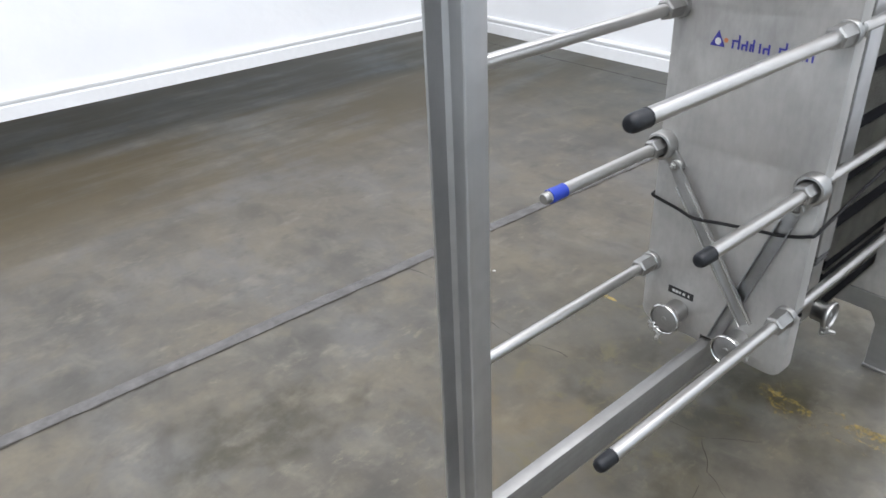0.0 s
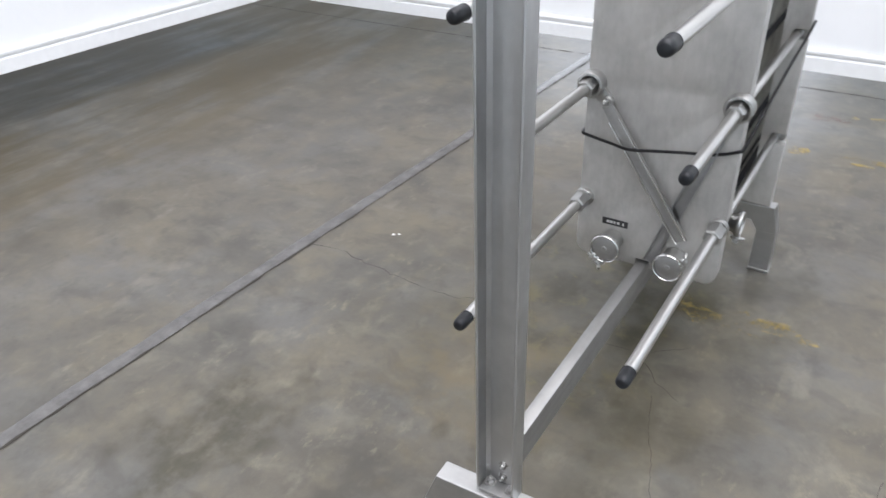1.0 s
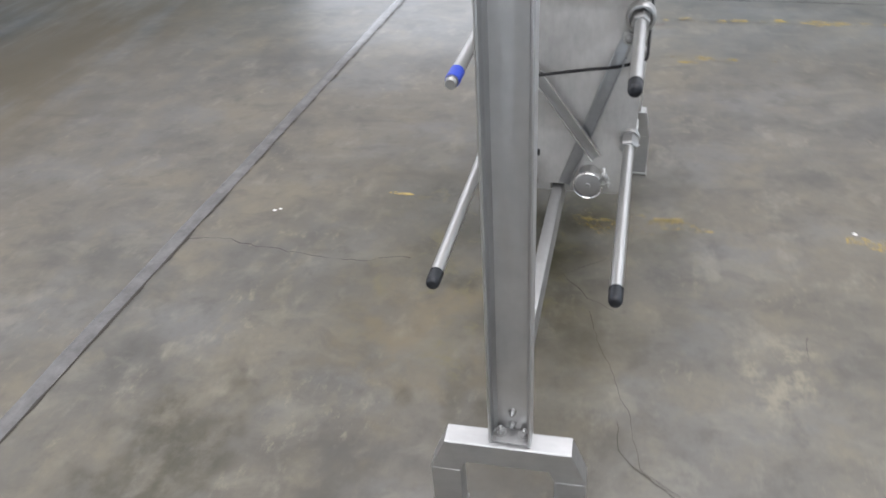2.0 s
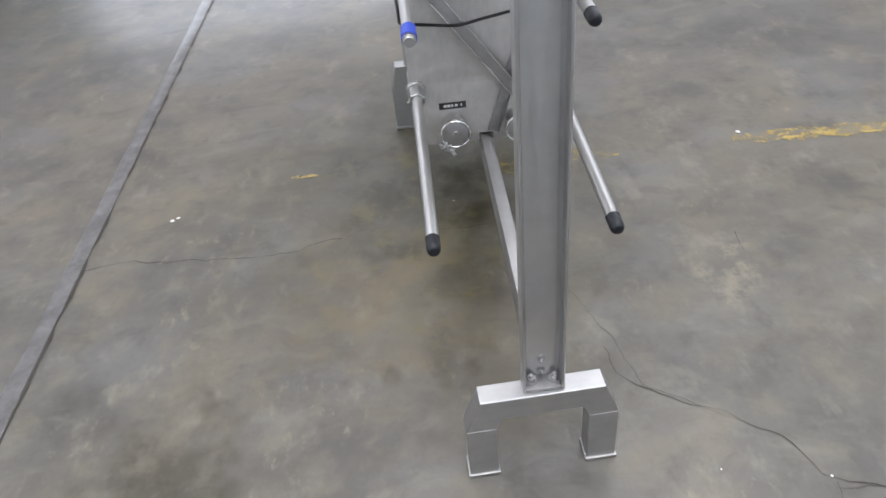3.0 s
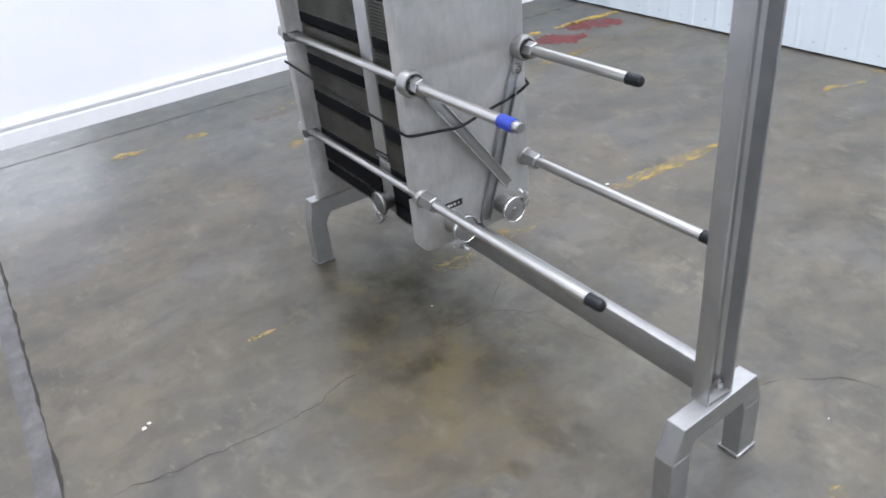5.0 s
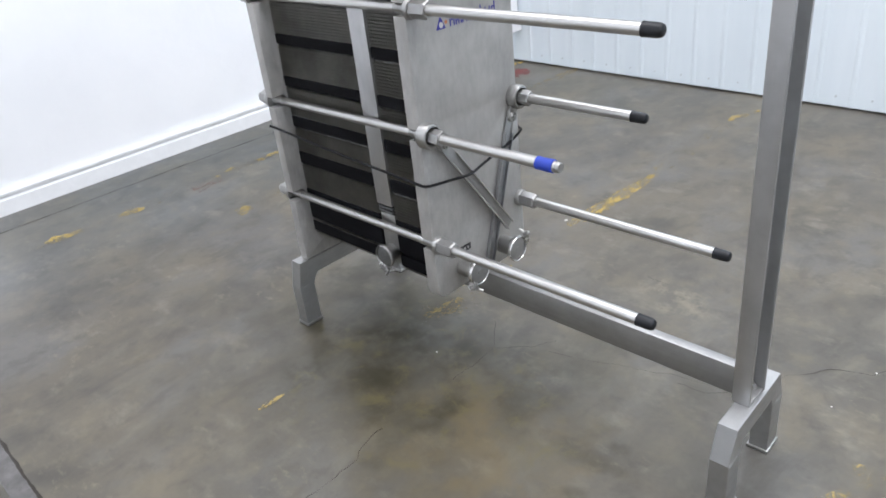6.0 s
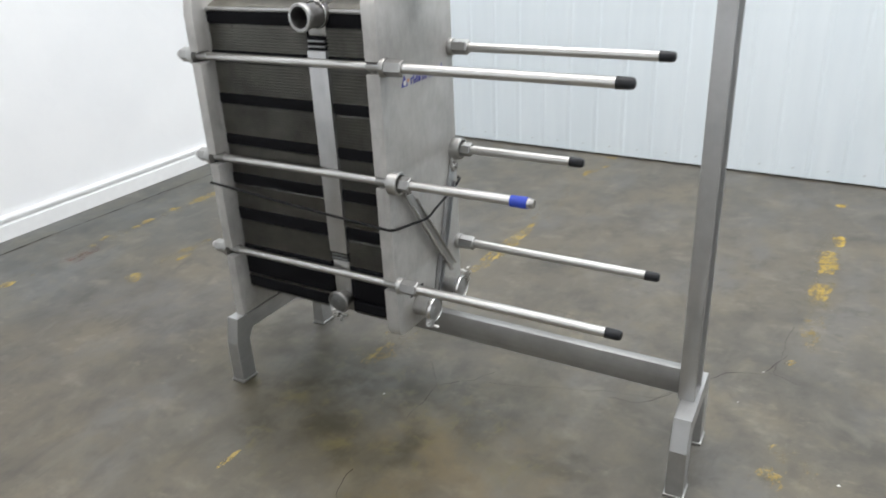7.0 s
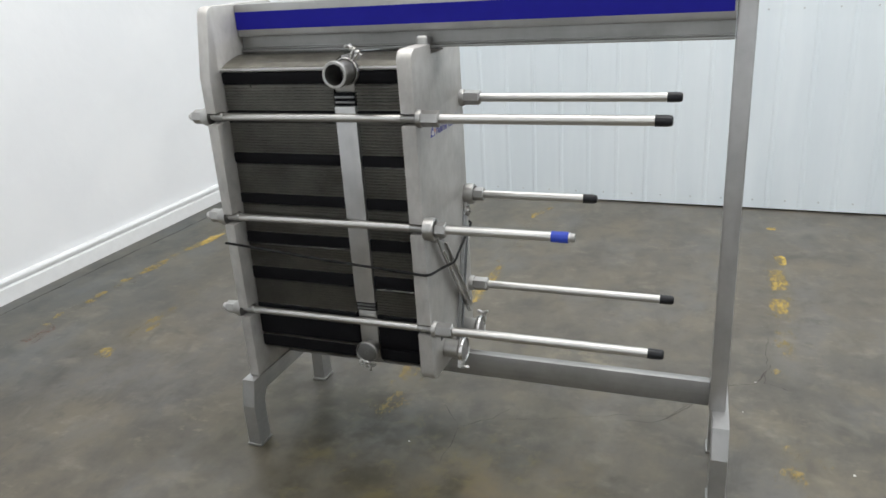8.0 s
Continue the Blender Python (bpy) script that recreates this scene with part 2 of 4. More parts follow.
def concrete():
    """Worn, sealed concrete: soft olive, grey and tan clouds, trowel marks, dark oily stains, shade tinted in under the
    plates.
    """
    n = Nodes("worn_concrete")
    cloud = n.noise(0.8, 5.0, 0.55)
    patch = n.noise(2.7, 7.0, 0.60, distortion=0.15)
    mottle = n.noise(9.0, 6.0, 0.62)
    trowel = n.noise(5.5, 6.0, 0.60, n.scaled(1.25, 0.8, 1), 0.5)
    fine = n.noise(46.0, 5.0, 0.65)
    col = n.mix(n.ramp(cloud, 0.32, 0.68), (0.084, 0.079, 0.068), (0.101, 0.089, 0.067))
    col = n.mix(n.ramp(patch, 0.46, 0.68, 0.0, 0.68), col, (0.141, 0.121, 0.083))
    col = n.mix(n.ramp(patch, 0.48, 0.30, 0.0, 0.72), col, (0.046, 0.043, 0.036))
    blue = n.noise(2.1, 6.0, 0.58, n.scaled(1.3, 0.8, 1))
    col = n.mix(n.ramp(blue, 0.48, 0.66, 0.0, 0.75), col, (0.113, 0.110, 0.102))
    col = n.mix(n.ramp(mottle, 0.50, 0.72, 0.0, 0.48), col, (0.141, 0.122, 0.083))
    col = n.mix(n.ramp(mottle, 0.48, 0.29, 0.0, 0.50), col, (0.048, 0.045, 0.037))
    pale = n.ramp(n.noise(4.6, 6.0, 0.62, n.scaled(1, 1.6, 1)), 0.55, 0.74, 0.0, 0.60)
    col = n.mix(pale, col, (0.192, 0.176, 0.139))
    col = n.mix(n.ramp(trowel, 0.52, 0.70, 0.0, 0.50), col, (0.151, 0.140, 0.111))
    col = n.mix(n.ramp(trowel, 0.48, 0.30, 0.0, 0.55), col, (0.055, 0.050, 0.041))
    col = n.mix(n.ramp(fine, 0.40, 0.75, 0.0, 0.16), col, (0.056, 0.050, 0.041))
    # pale scuffs where the surface has worn through
    scuff = n.math("MULTIPLY", n.ramp(n.noise(3.1, 4.0, 0.6), 0.50, 0.66), n.ramp(n.noise(21.0, 5.0, 0.66, n.scaled(0.8, 1.3, 1)), 0.52, 0.72, 0.0, 0.55))
    scuff = n.math("MAXIMUM", scuff, n.math("MULTIPLY", n.blot(1.38, 0.27, 0.17, 0.13), n.ramp(n.noise(15.0, 5.0, 0.66), 0.44, 0.66, 0.0, 0.62)))
    col = n.mix(scuff, col, (0.217, 0.192, 0.136))
    # long brown smears towards the northern partition
    xyz = n.split()
    smear = n.noise(1.7, 6.0, 0.62, n.scaled(0.45, 2.2, 1))
    dirt = n.math("MULTIPLY", n.ramp(xyz[1], 2.7, 4.0), n.ramp(smear, 0.34, 0.58))
    col = n.mix(n.math("MULTIPLY", dirt, 0.88), col, (0.073, 0.054, 0.023))
    # oily dark stains under the plates and in the open floor; under the plates shade is painted in too
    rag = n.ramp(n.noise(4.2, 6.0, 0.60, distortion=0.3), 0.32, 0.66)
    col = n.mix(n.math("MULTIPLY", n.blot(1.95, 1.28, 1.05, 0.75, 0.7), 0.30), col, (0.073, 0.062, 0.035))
    oil_and_shade = n.math("MULTIPLY", n.blot(1.98, 1.10, 0.54, 0.44), n.math("ADD", n.math("MULTIPLY", rag, 0.70), 0.22))
    oil_and_shade = n.math("MAXIMUM", oil_and_shade, n.math("MULTIPLY", n.blot(1.93, 1.04, 0.30, 0.18, 0.9), 1.0))
    # deepens the machine's shade in the floor colour beneath the plate pack
    oil_and_shade = n.math("MAXIMUM", oil_and_shade, n.math("MULTIPLY", n.blot(2.20, 0.84, 0.50, 0.32), n.math("ADD", n.math("MULTIPLY", rag, 0.5), 0.40)))
    oil_and_shade = n.math("MAXIMUM", oil_and_shade, n.math("MULTIPLY", n.blot(1.52, 1.01, 0.18, 0.12, 0.9), 0.55))
    oil_and_shade = n.math("MAXIMUM", oil_and_shade, n.math("MULTIPLY", n.blot(1.10, 1.09, 0.22, 0.06, 0.9), 0.45))
    oil_and_shade = n.math("MAXIMUM", oil_and_shade, n.math("MULTIPLY", n.blot(0.86, 1.76, 0.36, 0.26), n.math("ADD", n.math("MULTIPLY", rag, 0.55), 0.38)))
    oil_and_shade = n.math("MAXIMUM", oil_and_shade, n.math("MULTIPLY", n.blot(1.148, 1.020, 0.05, 0.04, 0.3), 0.7))
    oil_and_shade = n.math("MAXIMUM", oil_and_shade, n.math("MULTIPLY", n.blot(1.149, 1.227, 0.05, 0.04, 0.3), 0.6))
    oil_and_shade = n.math("MAXIMUM", oil_and_shade, n.math("MULTIPLY", n.blot(1.50, 0.84, 0.42, 0.24), n.math("ADD", n.math("MULTIPLY", rag, 0.4), 0.12)))
    tan = n.math("MULTIPLY", n.blot(1.46, 1.22, 0.50, 0.36), n.ramp(n.noise(5.0, 5.0, 0.6, distortion=0.3), 0.36, 0.66, 0.0, 0.70))
    col = n.mix(tan, col, (0.129, 0.098, 0.048))
    col = n.mix(n.math("MULTIPLY", n.math("MULTIPLY", oil_and_shade, n.ramp(n.noise(8.0, 5.0, 0.6), 0.36, 0.58, 0.20, 1.0)), 0.86), col, (0.029, 0.026, 0.012))
    olive = n.math("MULTIPLY", n.blot(1.80, 1.14, 0.60, 0.42), n.ramp(n.noise(11.0, 6.0, 0.66, distortion=0.5), 0.50, 0.66, 0.0, 0.65))
    col = n.mix(olive, col, (0.116, 0.098, 0.043))
    r = n.ramp(n.noise(2.6, 5.0, 0.55), 0.3, 0.7, 0.335, 0.375)
    r = n.math("ADD", r, n.math("MULTIPLY", dirt, 0.08))
    r = n.math("SUBTRACT", r, n.math("MULTIPLY", oil_and_shade, 0.045))
    return n.surface(col, r, 0.0, 0.5)


def joint_fill():
    n = Nodes("joint_filler")
    col = n.mix(n.ramp(n.noise(9.0, 6.0, 0.7), 0.3, 0.75), (0.078, 0.075, 0.073), (0.135, 0.130, 0.126))
    n.bump(n.noise(60.0, 4.0), 0.15, 0.002)
    return n.surface(col, 0.25, 0.0)


def worn_paint(name, colour, keep, most=0.75):
    """Floor paint of which only flakes are left."""
    n = Nodes(name)
    wear = n.math("ADD", n.math("MULTIPLY", n.noise(21.0, 6.0, 0.72, n.scaled(1.6, 0.7, 1), 0.4), 0.50), n.math("MULTIPLY", n.noise(95.0, 5.0, 0.70), 0.50))
    n.feed(n.shader, "Alpha", n.ramp(wear, keep, keep + 0.08, 0.0, most))
    col = n.mix(n.ramp(n.noise(20.0, 4.0), 0.3, 0.7), tuple(c * 0.65 for c in colour), colour)
    return n.surface(col, 0.5, 0.0)


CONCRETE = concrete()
JOINT_FILL = joint_fill()
SHEETING = wall_sheet()
WALL_METAL = wall_metal()
YELLOW_WORN = worn_paint("worn_yellow_paint", (0.54, 0.39, 0.11), 0.475)
YELLOW_THIN = worn_paint("thin_yellow_paint", (0.50, 0.37, 0.12), 0.44, 0.70)
YELLOW_KEPT = worn_paint("kept_yellow_paint", (0.62, 0.43, 0.09), 0.435, 0.90)
YELLOW_WISP = worn_paint("wisps_of_yellow_paint", (0.50, 0.37, 0.12), 0.485, 0.70)
YELLOW_FAINT = worn_paint("faint_yellow_paint", (0.42, 0.31, 0.10), 0.545)
RED_WORN = worn_paint("worn_red_paint", (0.27, 0.055, 0.055), 0.42)
RED_FAINT = worn_paint("faint_red_paint", (0.26, 0.075, 0.06), 0.50)

# ---------------------------------------------------------------- the hall
WEST, EAST, NORTH = -6.0, 8.2, 7.6
HEM_N, HEM_E = 0.320, 0.240
SLOPE_N, SLOPE_S, SLOPE_E = -0.066, -0.030, 0.008


def north(x):
    """Plane of the northern partition, which hangs clear of the floor."""
    return 4.373 + SLOPE_N * x


def south(x):
    return -1.850 + SLOPE_S * x


def east(y):
    """Plane of the eastern partition, which hangs clear of the floor."""
    return 3.910 + SLOPE_E * y


bm = bmesh.new()
bm.faces.new([bm.verts.new(p) for p in ((WEST - 0.3, -2.7, 0), (EAST + 0.3, -2.7, 0), (EAST + 0.3, NORTH + 0.3, 0), (WEST - 0.3, NORTH + 0.3, 0))])
part("floor", bm, CONCRETE, label="worn sealed concrete floor with brown and grey stains, shade tinted in under the plates", kind="structure")

EAST_TOP, NORTH_TOP = 4.4, CEILING_Z - 0.02
corner_x = east(north(3.94))


def sheet(name, a, b, hem, top, outward, depth, label):
    """A hanging white sheet from a to b with shallow folds, closed at the back."""
    a, b, outward = Vector(a), Vector(b), Vector(outward).normalized()
    length = (b - a).length
    cols, rows_up = int(length / 0.07), 40
    bm = bmesh.new()
    grid = []
    for i in range(cols + 1):
        column_verts = []
        for j in range(rows_up + 1):
            p = a.lerp(b, i / cols)
            z = hem + (top - hem) * (j / rows_up) ** 1.6
            free = min(1.0, (z - hem) / 0.5)
            ripple = depth * free * (noise.noise(Vector((i * 0.07 * 1.1, z * 0.9, 3.7))) + 0.35 * noise.noise(Vector((i * 0.07 * 3.4 + z * 1.6, z * 2.6, 9.1))))
            column_verts.append(bm.verts.new(Vector((p.x, p.y, z)) + outward * ripple))
        grid.append(column_verts)
    for i in range(cols):
        for j in range(rows_up):
            f = bm.faces.new((grid[i][j], grid[i + 1][j], grid[i + 1][j + 1], grid[i][j + 1]))
            f.smooth = True
    rim = [(p.x, p.y) for p in (a, b, b + outward * 0.06, a + outward * 0.06)]
    low = [bm.verts.new((x, y, hem)) for x, y in rim[2:]]
    high = [bm.verts.new((x, y, top)) for x, y in rim[2:]]
    bm.faces.new((low[0], low[1], high[1], high[0]))
    bm.faces.new([grid[i][0] for i in range(cols + 1)] + low)
    bm.faces.new([grid[i][-1] for i in range(cols + 1)] + high)
    bm.faces.new(grid[0] + [high[1], low[1]])
    bm.faces.new(grid[-1] + [high[0], low[0]])
    bmesh.ops.recalc_face_normals(bm, faces=bm.faces)
    return part(name, bm, SHEETING, label=label, smooth=40, kind="structure")


sheet("wall_north", (WEST, north(WEST), 0), (corner_x + 0.05, north(corner_x + 0.05), 0), HEM_N + 0.004, NORTH_TOP, (-SLOPE_N, 1, 0), 0.004, "white smooth sheeted partition hung clear of the floor")
sheet("wall_east", (east(-1.95), -1.95, 0), (east(4.06), 4.06, 0), HEM_E + 0.004, EAST_TOP, (1, -SLOPE_E, 0), 0.016, "white rumpled sheeting hung clear of the floor as a partition")
part("wall_west", boxed((WEST - 0.12, -2.6, 0), (WEST, NORTH, CEILING_Z)), WALL_METAL, label="plain white wall", kind="structure")
part("wall_back_north", boxed((WEST, NORTH, 0), (EAST, NORTH + 0.12, CEILING_Z)), WALL_METAL, label="plain white hall wall behind the partition", kind="structure")
DOCK = (1.05, 4.6, 0.05, 3.3)
bm = bmesh.new()
for y0, y1, z0, z1 in ((-2.6, DOCK[0], 0, CEILING_Z), (DOCK[1], NORTH, 0, CEILING_Z), (DOCK[0], DOCK[1], DOCK[3], CEILING_Z), (DOCK[0], DOCK[1], 0, DOCK[2])):
    box(bm, (EAST, y0, z0), (EAST + 0.15, y1, z1))
part("wall_back_east", bm, WALL_METAL, label="plain white hall wall with an open dock doorway", kind="structure")
part("ceiling", boxed((WEST - 0.2, -2.7, CEILING_Z), (EAST + 0.3, NORTH + 0.3, CEILING_Z + 0.1)), ROOF_GREY, label="plain grey metal roof", kind="structure")

# ribbed metal wall: shallow ribs one every 186 mm
RIB, FIRST_RIB = 0.186, 0.081
section = []
x = FIRST_RIB - 34 * RIB
while x < EAST - 0.05:
    section += [(x - 0.016, 0.0), (x - 0.007, 0.004), (x + 0.007, 0.004), (x + 0.016, 0.0)]
    x += RIB
outline = [(a, south(a) + b) for a, b in section] + [(section[-1][0], south(section[-1][0]) - 0.1), (section[0][0], south(section[0][0]) - 0.1)]
bm = prism(outline, lambda a, b, d: Vector((a, b, 0.012 + d)), CEILING_Z - 0.012)
wall_south = part("wall_south", bm, WALL_METAL, label="white ribbed sheet-metal wall panels with screws", smooth=20, kind="structure")
bm = lathe(bmesh.new(), (0, 0, 0), (0, 1, 0), [(0.0065, 0), (0.0065, 0.0015), (0.0042, 0.003), (0.0042, 0.005), (0, 0.0055)], 6)
screw = None
for z in (0.065, 1.206):
    for k in range(-6, 20):
        x = FIRST_RIB + (k + 0.45) * RIB
        if screw is None:
            bmesh.ops.translate(bm, verts=bm.verts, vec=(x, south(x), z))
            screw = part("screw", bm, SCREW_PAINT, wall_south)
            start = Vector((x, south(x), z))
        else:
            again(screw, Vector((x, south(x), z)) - start)


def hem_rail(name, a, b, inward):
    """A moulded white rail along the lower edge of a partition from a to b: a lip on top, a groove, a sloping face."""
    a, b, inward = Vector(a), Vector(b), Vector(inward)
    shape = [(0.0, 0.0), (0.024, 0.0), (0.021, 0.066), (0.012, 0.072), (0.012, 0.078), (0.019, 0.083), (0.021, 0.096), (0.016, 0.106), (0.0, 0.108)]
    bm = bmesh.new()
    ends = [[bm.verts.new(p + inward * o + Vector((0, 0, h))) for o, h in shape] for p in (a, b)]
    n = len(shape)
    for k in range(n):
        bm.faces.new((ends[0][k], ends[1][k], ends[1][(k + 1) % n], ends[0][(k + 1) % n]))
    bm.faces.new(ends[0][::-1])
    bm.faces.new(ends[1])
    bmesh.ops.recalc_face_normals(bm, faces=bm.faces)
    return part(name, bm, TRIM_WHITE, label="white moulded rail along the lower edge of the partition", smooth=30, kind="structure")


hem_rail("trim", (WEST, north(WEST) - 0.003, HEM_N), (corner_x + 0.02, north(corner_x + 0.02) - 0.003, HEM_N), Vector((SLOPE_N, -1, 0)).normalized())
hem_rail("trim", (east(-1.95) - 0.003, -1.95, HEM_E), (east(4.04) - 0.003, 4.04, HEM_E), Vector((-1, SLOPE_E, 0)).normalized())

# ceiling lights: long rows of panels out of view, and a dim added row behind the northern partition
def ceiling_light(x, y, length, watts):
    lamp = empty("ceiling_light", (x, y, CEILING_Z - 0.12), "long white enamelled row of ceiling light panels, placed out of view", "light")
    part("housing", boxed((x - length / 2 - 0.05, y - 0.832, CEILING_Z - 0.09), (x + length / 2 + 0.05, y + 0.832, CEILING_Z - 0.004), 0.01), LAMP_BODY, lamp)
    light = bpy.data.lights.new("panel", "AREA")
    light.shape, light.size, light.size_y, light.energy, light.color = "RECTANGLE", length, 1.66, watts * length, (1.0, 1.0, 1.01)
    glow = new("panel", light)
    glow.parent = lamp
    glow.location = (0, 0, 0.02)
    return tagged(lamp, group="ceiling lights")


# the last row is added fill that lifts the floor under the northern partition
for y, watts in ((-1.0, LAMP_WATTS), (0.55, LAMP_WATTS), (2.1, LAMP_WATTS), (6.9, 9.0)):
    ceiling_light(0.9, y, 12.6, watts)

# daylight from the open dock doorway behind the eastern partition
light = bpy.data.lights.new("dock_daylight", "AREA")
light.shape, light.size, light.size_y, light.energy, light.color = "RECTANGLE", DOCK[1] - DOCK[0] - 0.1, DOCK[3] - DOCK[2] - 0.1, DOCK_WATTS, (0.86, 0.93, 1.0)
glow = new("dock_daylight", light)
glow.matrix_world = look((EAST + 0.05, (DOCK[0] + DOCK[1]) / 2, (DOCK[2] + DOCK[3]) / 2), (0, (DOCK[0] + DOCK[1]) / 2, (DOCK[2] + DOCK[3]) / 2))

# ---------------------------------------------------------------- floor joint, cracks, paint
def joint_y(x):
    return 2.234 - 0.0275 * x


bm = bmesh.new()
rows = []
for k in range(111):
    x = WEST + (EAST - WEST) * k / 110
    w = 0.054 + 0.008 * noise.noise(Vector((x * 3, 0, 0)))
    y = joint_y(x) - 0.006
    rows.append([bm.verts.new((x, y, 0.0005)), bm.verts.new((x, y + 0.004, 0.0022)), bm.verts.new((x, y + w - 0.006, 0.0022)), bm.verts.new((x, y + w, 0.0005))])
for a, b in zip(rows, rows[1:]):
    for j in range(3):
        bm.faces.new((a[j], b[j], b[j + 1], a[j + 1]))
part("floor_joint", bm, JOINT_FILL, label="filled grey expansion joint across the concrete floor", kind="structure")


def crack(points, width, wander=0.012):
    """A ragged thin crack in the floor along points."""
    bm = bmesh.new()
    pts = [Vector((*p, 0)) for p in points]
    last = None
    for k in range(len(pts) - 1):
        steps = max(2, int((pts[k + 1] - pts[k]).length / 0.02))
        for j in range(steps + (k == len(pts) - 2)):
            p = pts[k].lerp(pts[k + 1], j / steps)
            way = (pts[k + 1] - pts[k]).normalized()
            side = Vector((-way.y, way.x, 0))
            p = p + side * wander * (noise.noise(p * 9) + 0.6 * noise.noise(p * 31))
            w = width * max(0.15, 0.6 + 0.9 * noise.noise(p * 14 + Vector((5, 0, 0))))
            row = [bm.verts.new(p + side * w / 2 + Vector((0, 0, 0.0014))), bm.verts.new(p - side * w / 2 + Vector((0, 0, 0.0014)))]
            if last:
                bm.faces.new((*last, row[1], row[0]))
            last = row
    bmesh.ops.recalc_face_normals(bm, faces=bm.faces)
    return part("floor_crack", bm, CRACK_DARK, label="thin ragged crack in the concrete floor", kind="structure")


crack([(x, joint_y(x) - 0.009) for x in (-5.9, -3, 0, 1.5, 3, 4.42, 8.0)], 0.015, 0.005)
crack([(1.722, 2.176), (1.742, 2.065), (1.720, 1.91), (1.697, 1.789), (1.691, 1.667), (1.700, 1.496), (1.736, 1.37)], 0.0036, 0.016)
crack([(1.163, 0.687), (1.079, 0.673), (1.035, 0.638), (0.995, 0.588), (0.956, 0.531), (0.923, 0.459), (0.886, 0.419), (0.843, 0.369), (0.794, 0.340), (0.741, 0.323), (0.707, 0.253), (0.679, 0.157)], 0.0030, 0.014)
crack([(0.703, 0.309), (0.690, 0.12), (0.686, -0.07)], 0.0014, 0.008)
crack([(0.720, 0.301), (0.676, 0.309), (0.623, 0.331)], 0.0022)
crack([(0.95, 0.508), (1.03, 0.624), (1.183, 0.654), (1.373, 0.724), (1.566, 0.783)], 0.0016)
crack([(1.829, 0.749), (1.736, 0.859), (1.713, 0.966), (1.72, 1.08)], 0.0022)
crack([(1.720, 0.875), (1.622, 0.793), (1.581, 0.711)], 0.0018)
crack([(1.551, 0.193), (1.461, 0.202)], 0.0025)
crack([(4.40, 6.0), (4.372, 4.3), (4.365, 3.35), (4.37, 2.4), (4.36, 1.5), (4.35, 0.6), (4.325, -0.2), (4.29, -0.8), (4.27, -1.95)], 0.010, 0.006)


def marking(a, b, width, paint, colour):
    """A painted stretch of floor from a to b, with a ragged outline."""
    a, b = Vector((*a, 0)), Vector((*b, 0))
    way = (b - a).normalized()
    side = Vector((-way.y, way.x, 0))
    steps = max(6, int((b - a).length / 0.01))
    bm = bmesh.new()
    last = None
    for k in range(steps + 1):
        p = a.lerp(b, k / steps) + Vector((0, 0, 0.0028))
        taper = min(1.0, 0.45 + 2.2 * min(k, steps - k) / steps)
        w0, w1 = [width * taper * (0.5 + 0.30 * noise.noise(p * 14 + Vector((q, 0, 0))) + 0.30 * noise.noise(p * 47 + Vector((q, 3, 0)))) for q in (0.0, 7.0)]
        row = [bm.verts.new(p + side * w0), bm.verts.new(p - side * w1)]
        if last:
            bm.faces.new((*last, row[1], row[0]))
        last = row
    bmesh.ops.recalc_face_normals(bm, faces=bm.faces)
    for f in bm.faces:
        if f.normal.z < 0:
            f.normal_flip()
    return part("floor_marking", bm, paint, label=f"worn flaking {colour} paint line on the concrete", kind="structure")


# three dashed yellow lines that run north to south, and the dashes along the eastern partition
for x0, y0, x1, y1, w in ((2.035, 0.02, 2.00, -0.64, 0.07), (2.045, -1.46, 2.00, -1.60, 0.05), (1.984, -1.63, 1.966, -1.70, 0.04), (2.032, -1.865, 1.96, -1.868, 0.03),
                          (0.620, -1.527, 0.615, -1.47, 0.05), (0.590, -1.06, 0.585, -0.93, 0.05), (0.622, -0.86, 0.612, -0.60, 0.085), (0.625, -0.49, 0.615, -0.33, 0.085),
                          (0.625, -0.17, 0.62, -0.11, 0.06), (0.62, -0.06, 0.612, 0.07, 0.05), (0.645, 0.70, 0.64, 0.74, 0.03), (0.645, 0.81, 0.61, 0.91, 0.07), (0.672, 0.225, 0.65, 0.19, 0.03),
                          (3.415, -1.50, 3.395, -1.97, 0.06), (3.437, -0.83, 3.427, -1.27, 0.06), (3.468, 0.785, 3.462, 0.70, 0.075), (3.49, 0.45, 3.47, 0.35, 0.045), (3.48, 0.29, 3.47, 0.25, 0.035), (3.43, 0.52, 3.43, 0.43, 0.03),
                          (2.108, 1.555, 2.104, 1.46, 0.018), (2.05, 0.63, 2.045, 0.47, 0.055), (2.04, 0.88, 2.02, 0.71, 0.075), (2.07, 0.61, 2.07, 0.51, 0.03), (2.02, 0.48, 2.03, 0.42, 0.03),
                          (3.944, -1.15, 3.946, -1.29, 0.06), (4.00, -0.09, 3.995, -0.33, 0.06), (3.985, -0.48, 3.945, -0.81, 0.06), (4.025, 0.03, 4.01, -0.03, 0.05), (4.0, 0.32, 3.99, 0.27, 0.05),
                          (4.01, 0.245, 4.015, 0.16, 0.04), (4.00, 0.59, 3.995, 0.56, 0.04), (4.02, 0.51, 4.03, 0.44, 0.03), (4.01, -0.375, 4.0, -0.43, 0.03), (4.02, 1.515, 4.00, 1.34, 0.055), (3.995, 1.15, 3.985, 1.02, 0.055)):
    kept = x0 > 3.9 or (x0 < 0.7 and y0 < -0.3)
    marking((x0, y0), (x1, y1), w, YELLOW_KEPT if kept else YELLOW_WISP if x0 < 0.7 else YELLOW_THIN if w < 0.05 else YELLOW_WORN, "yellow")
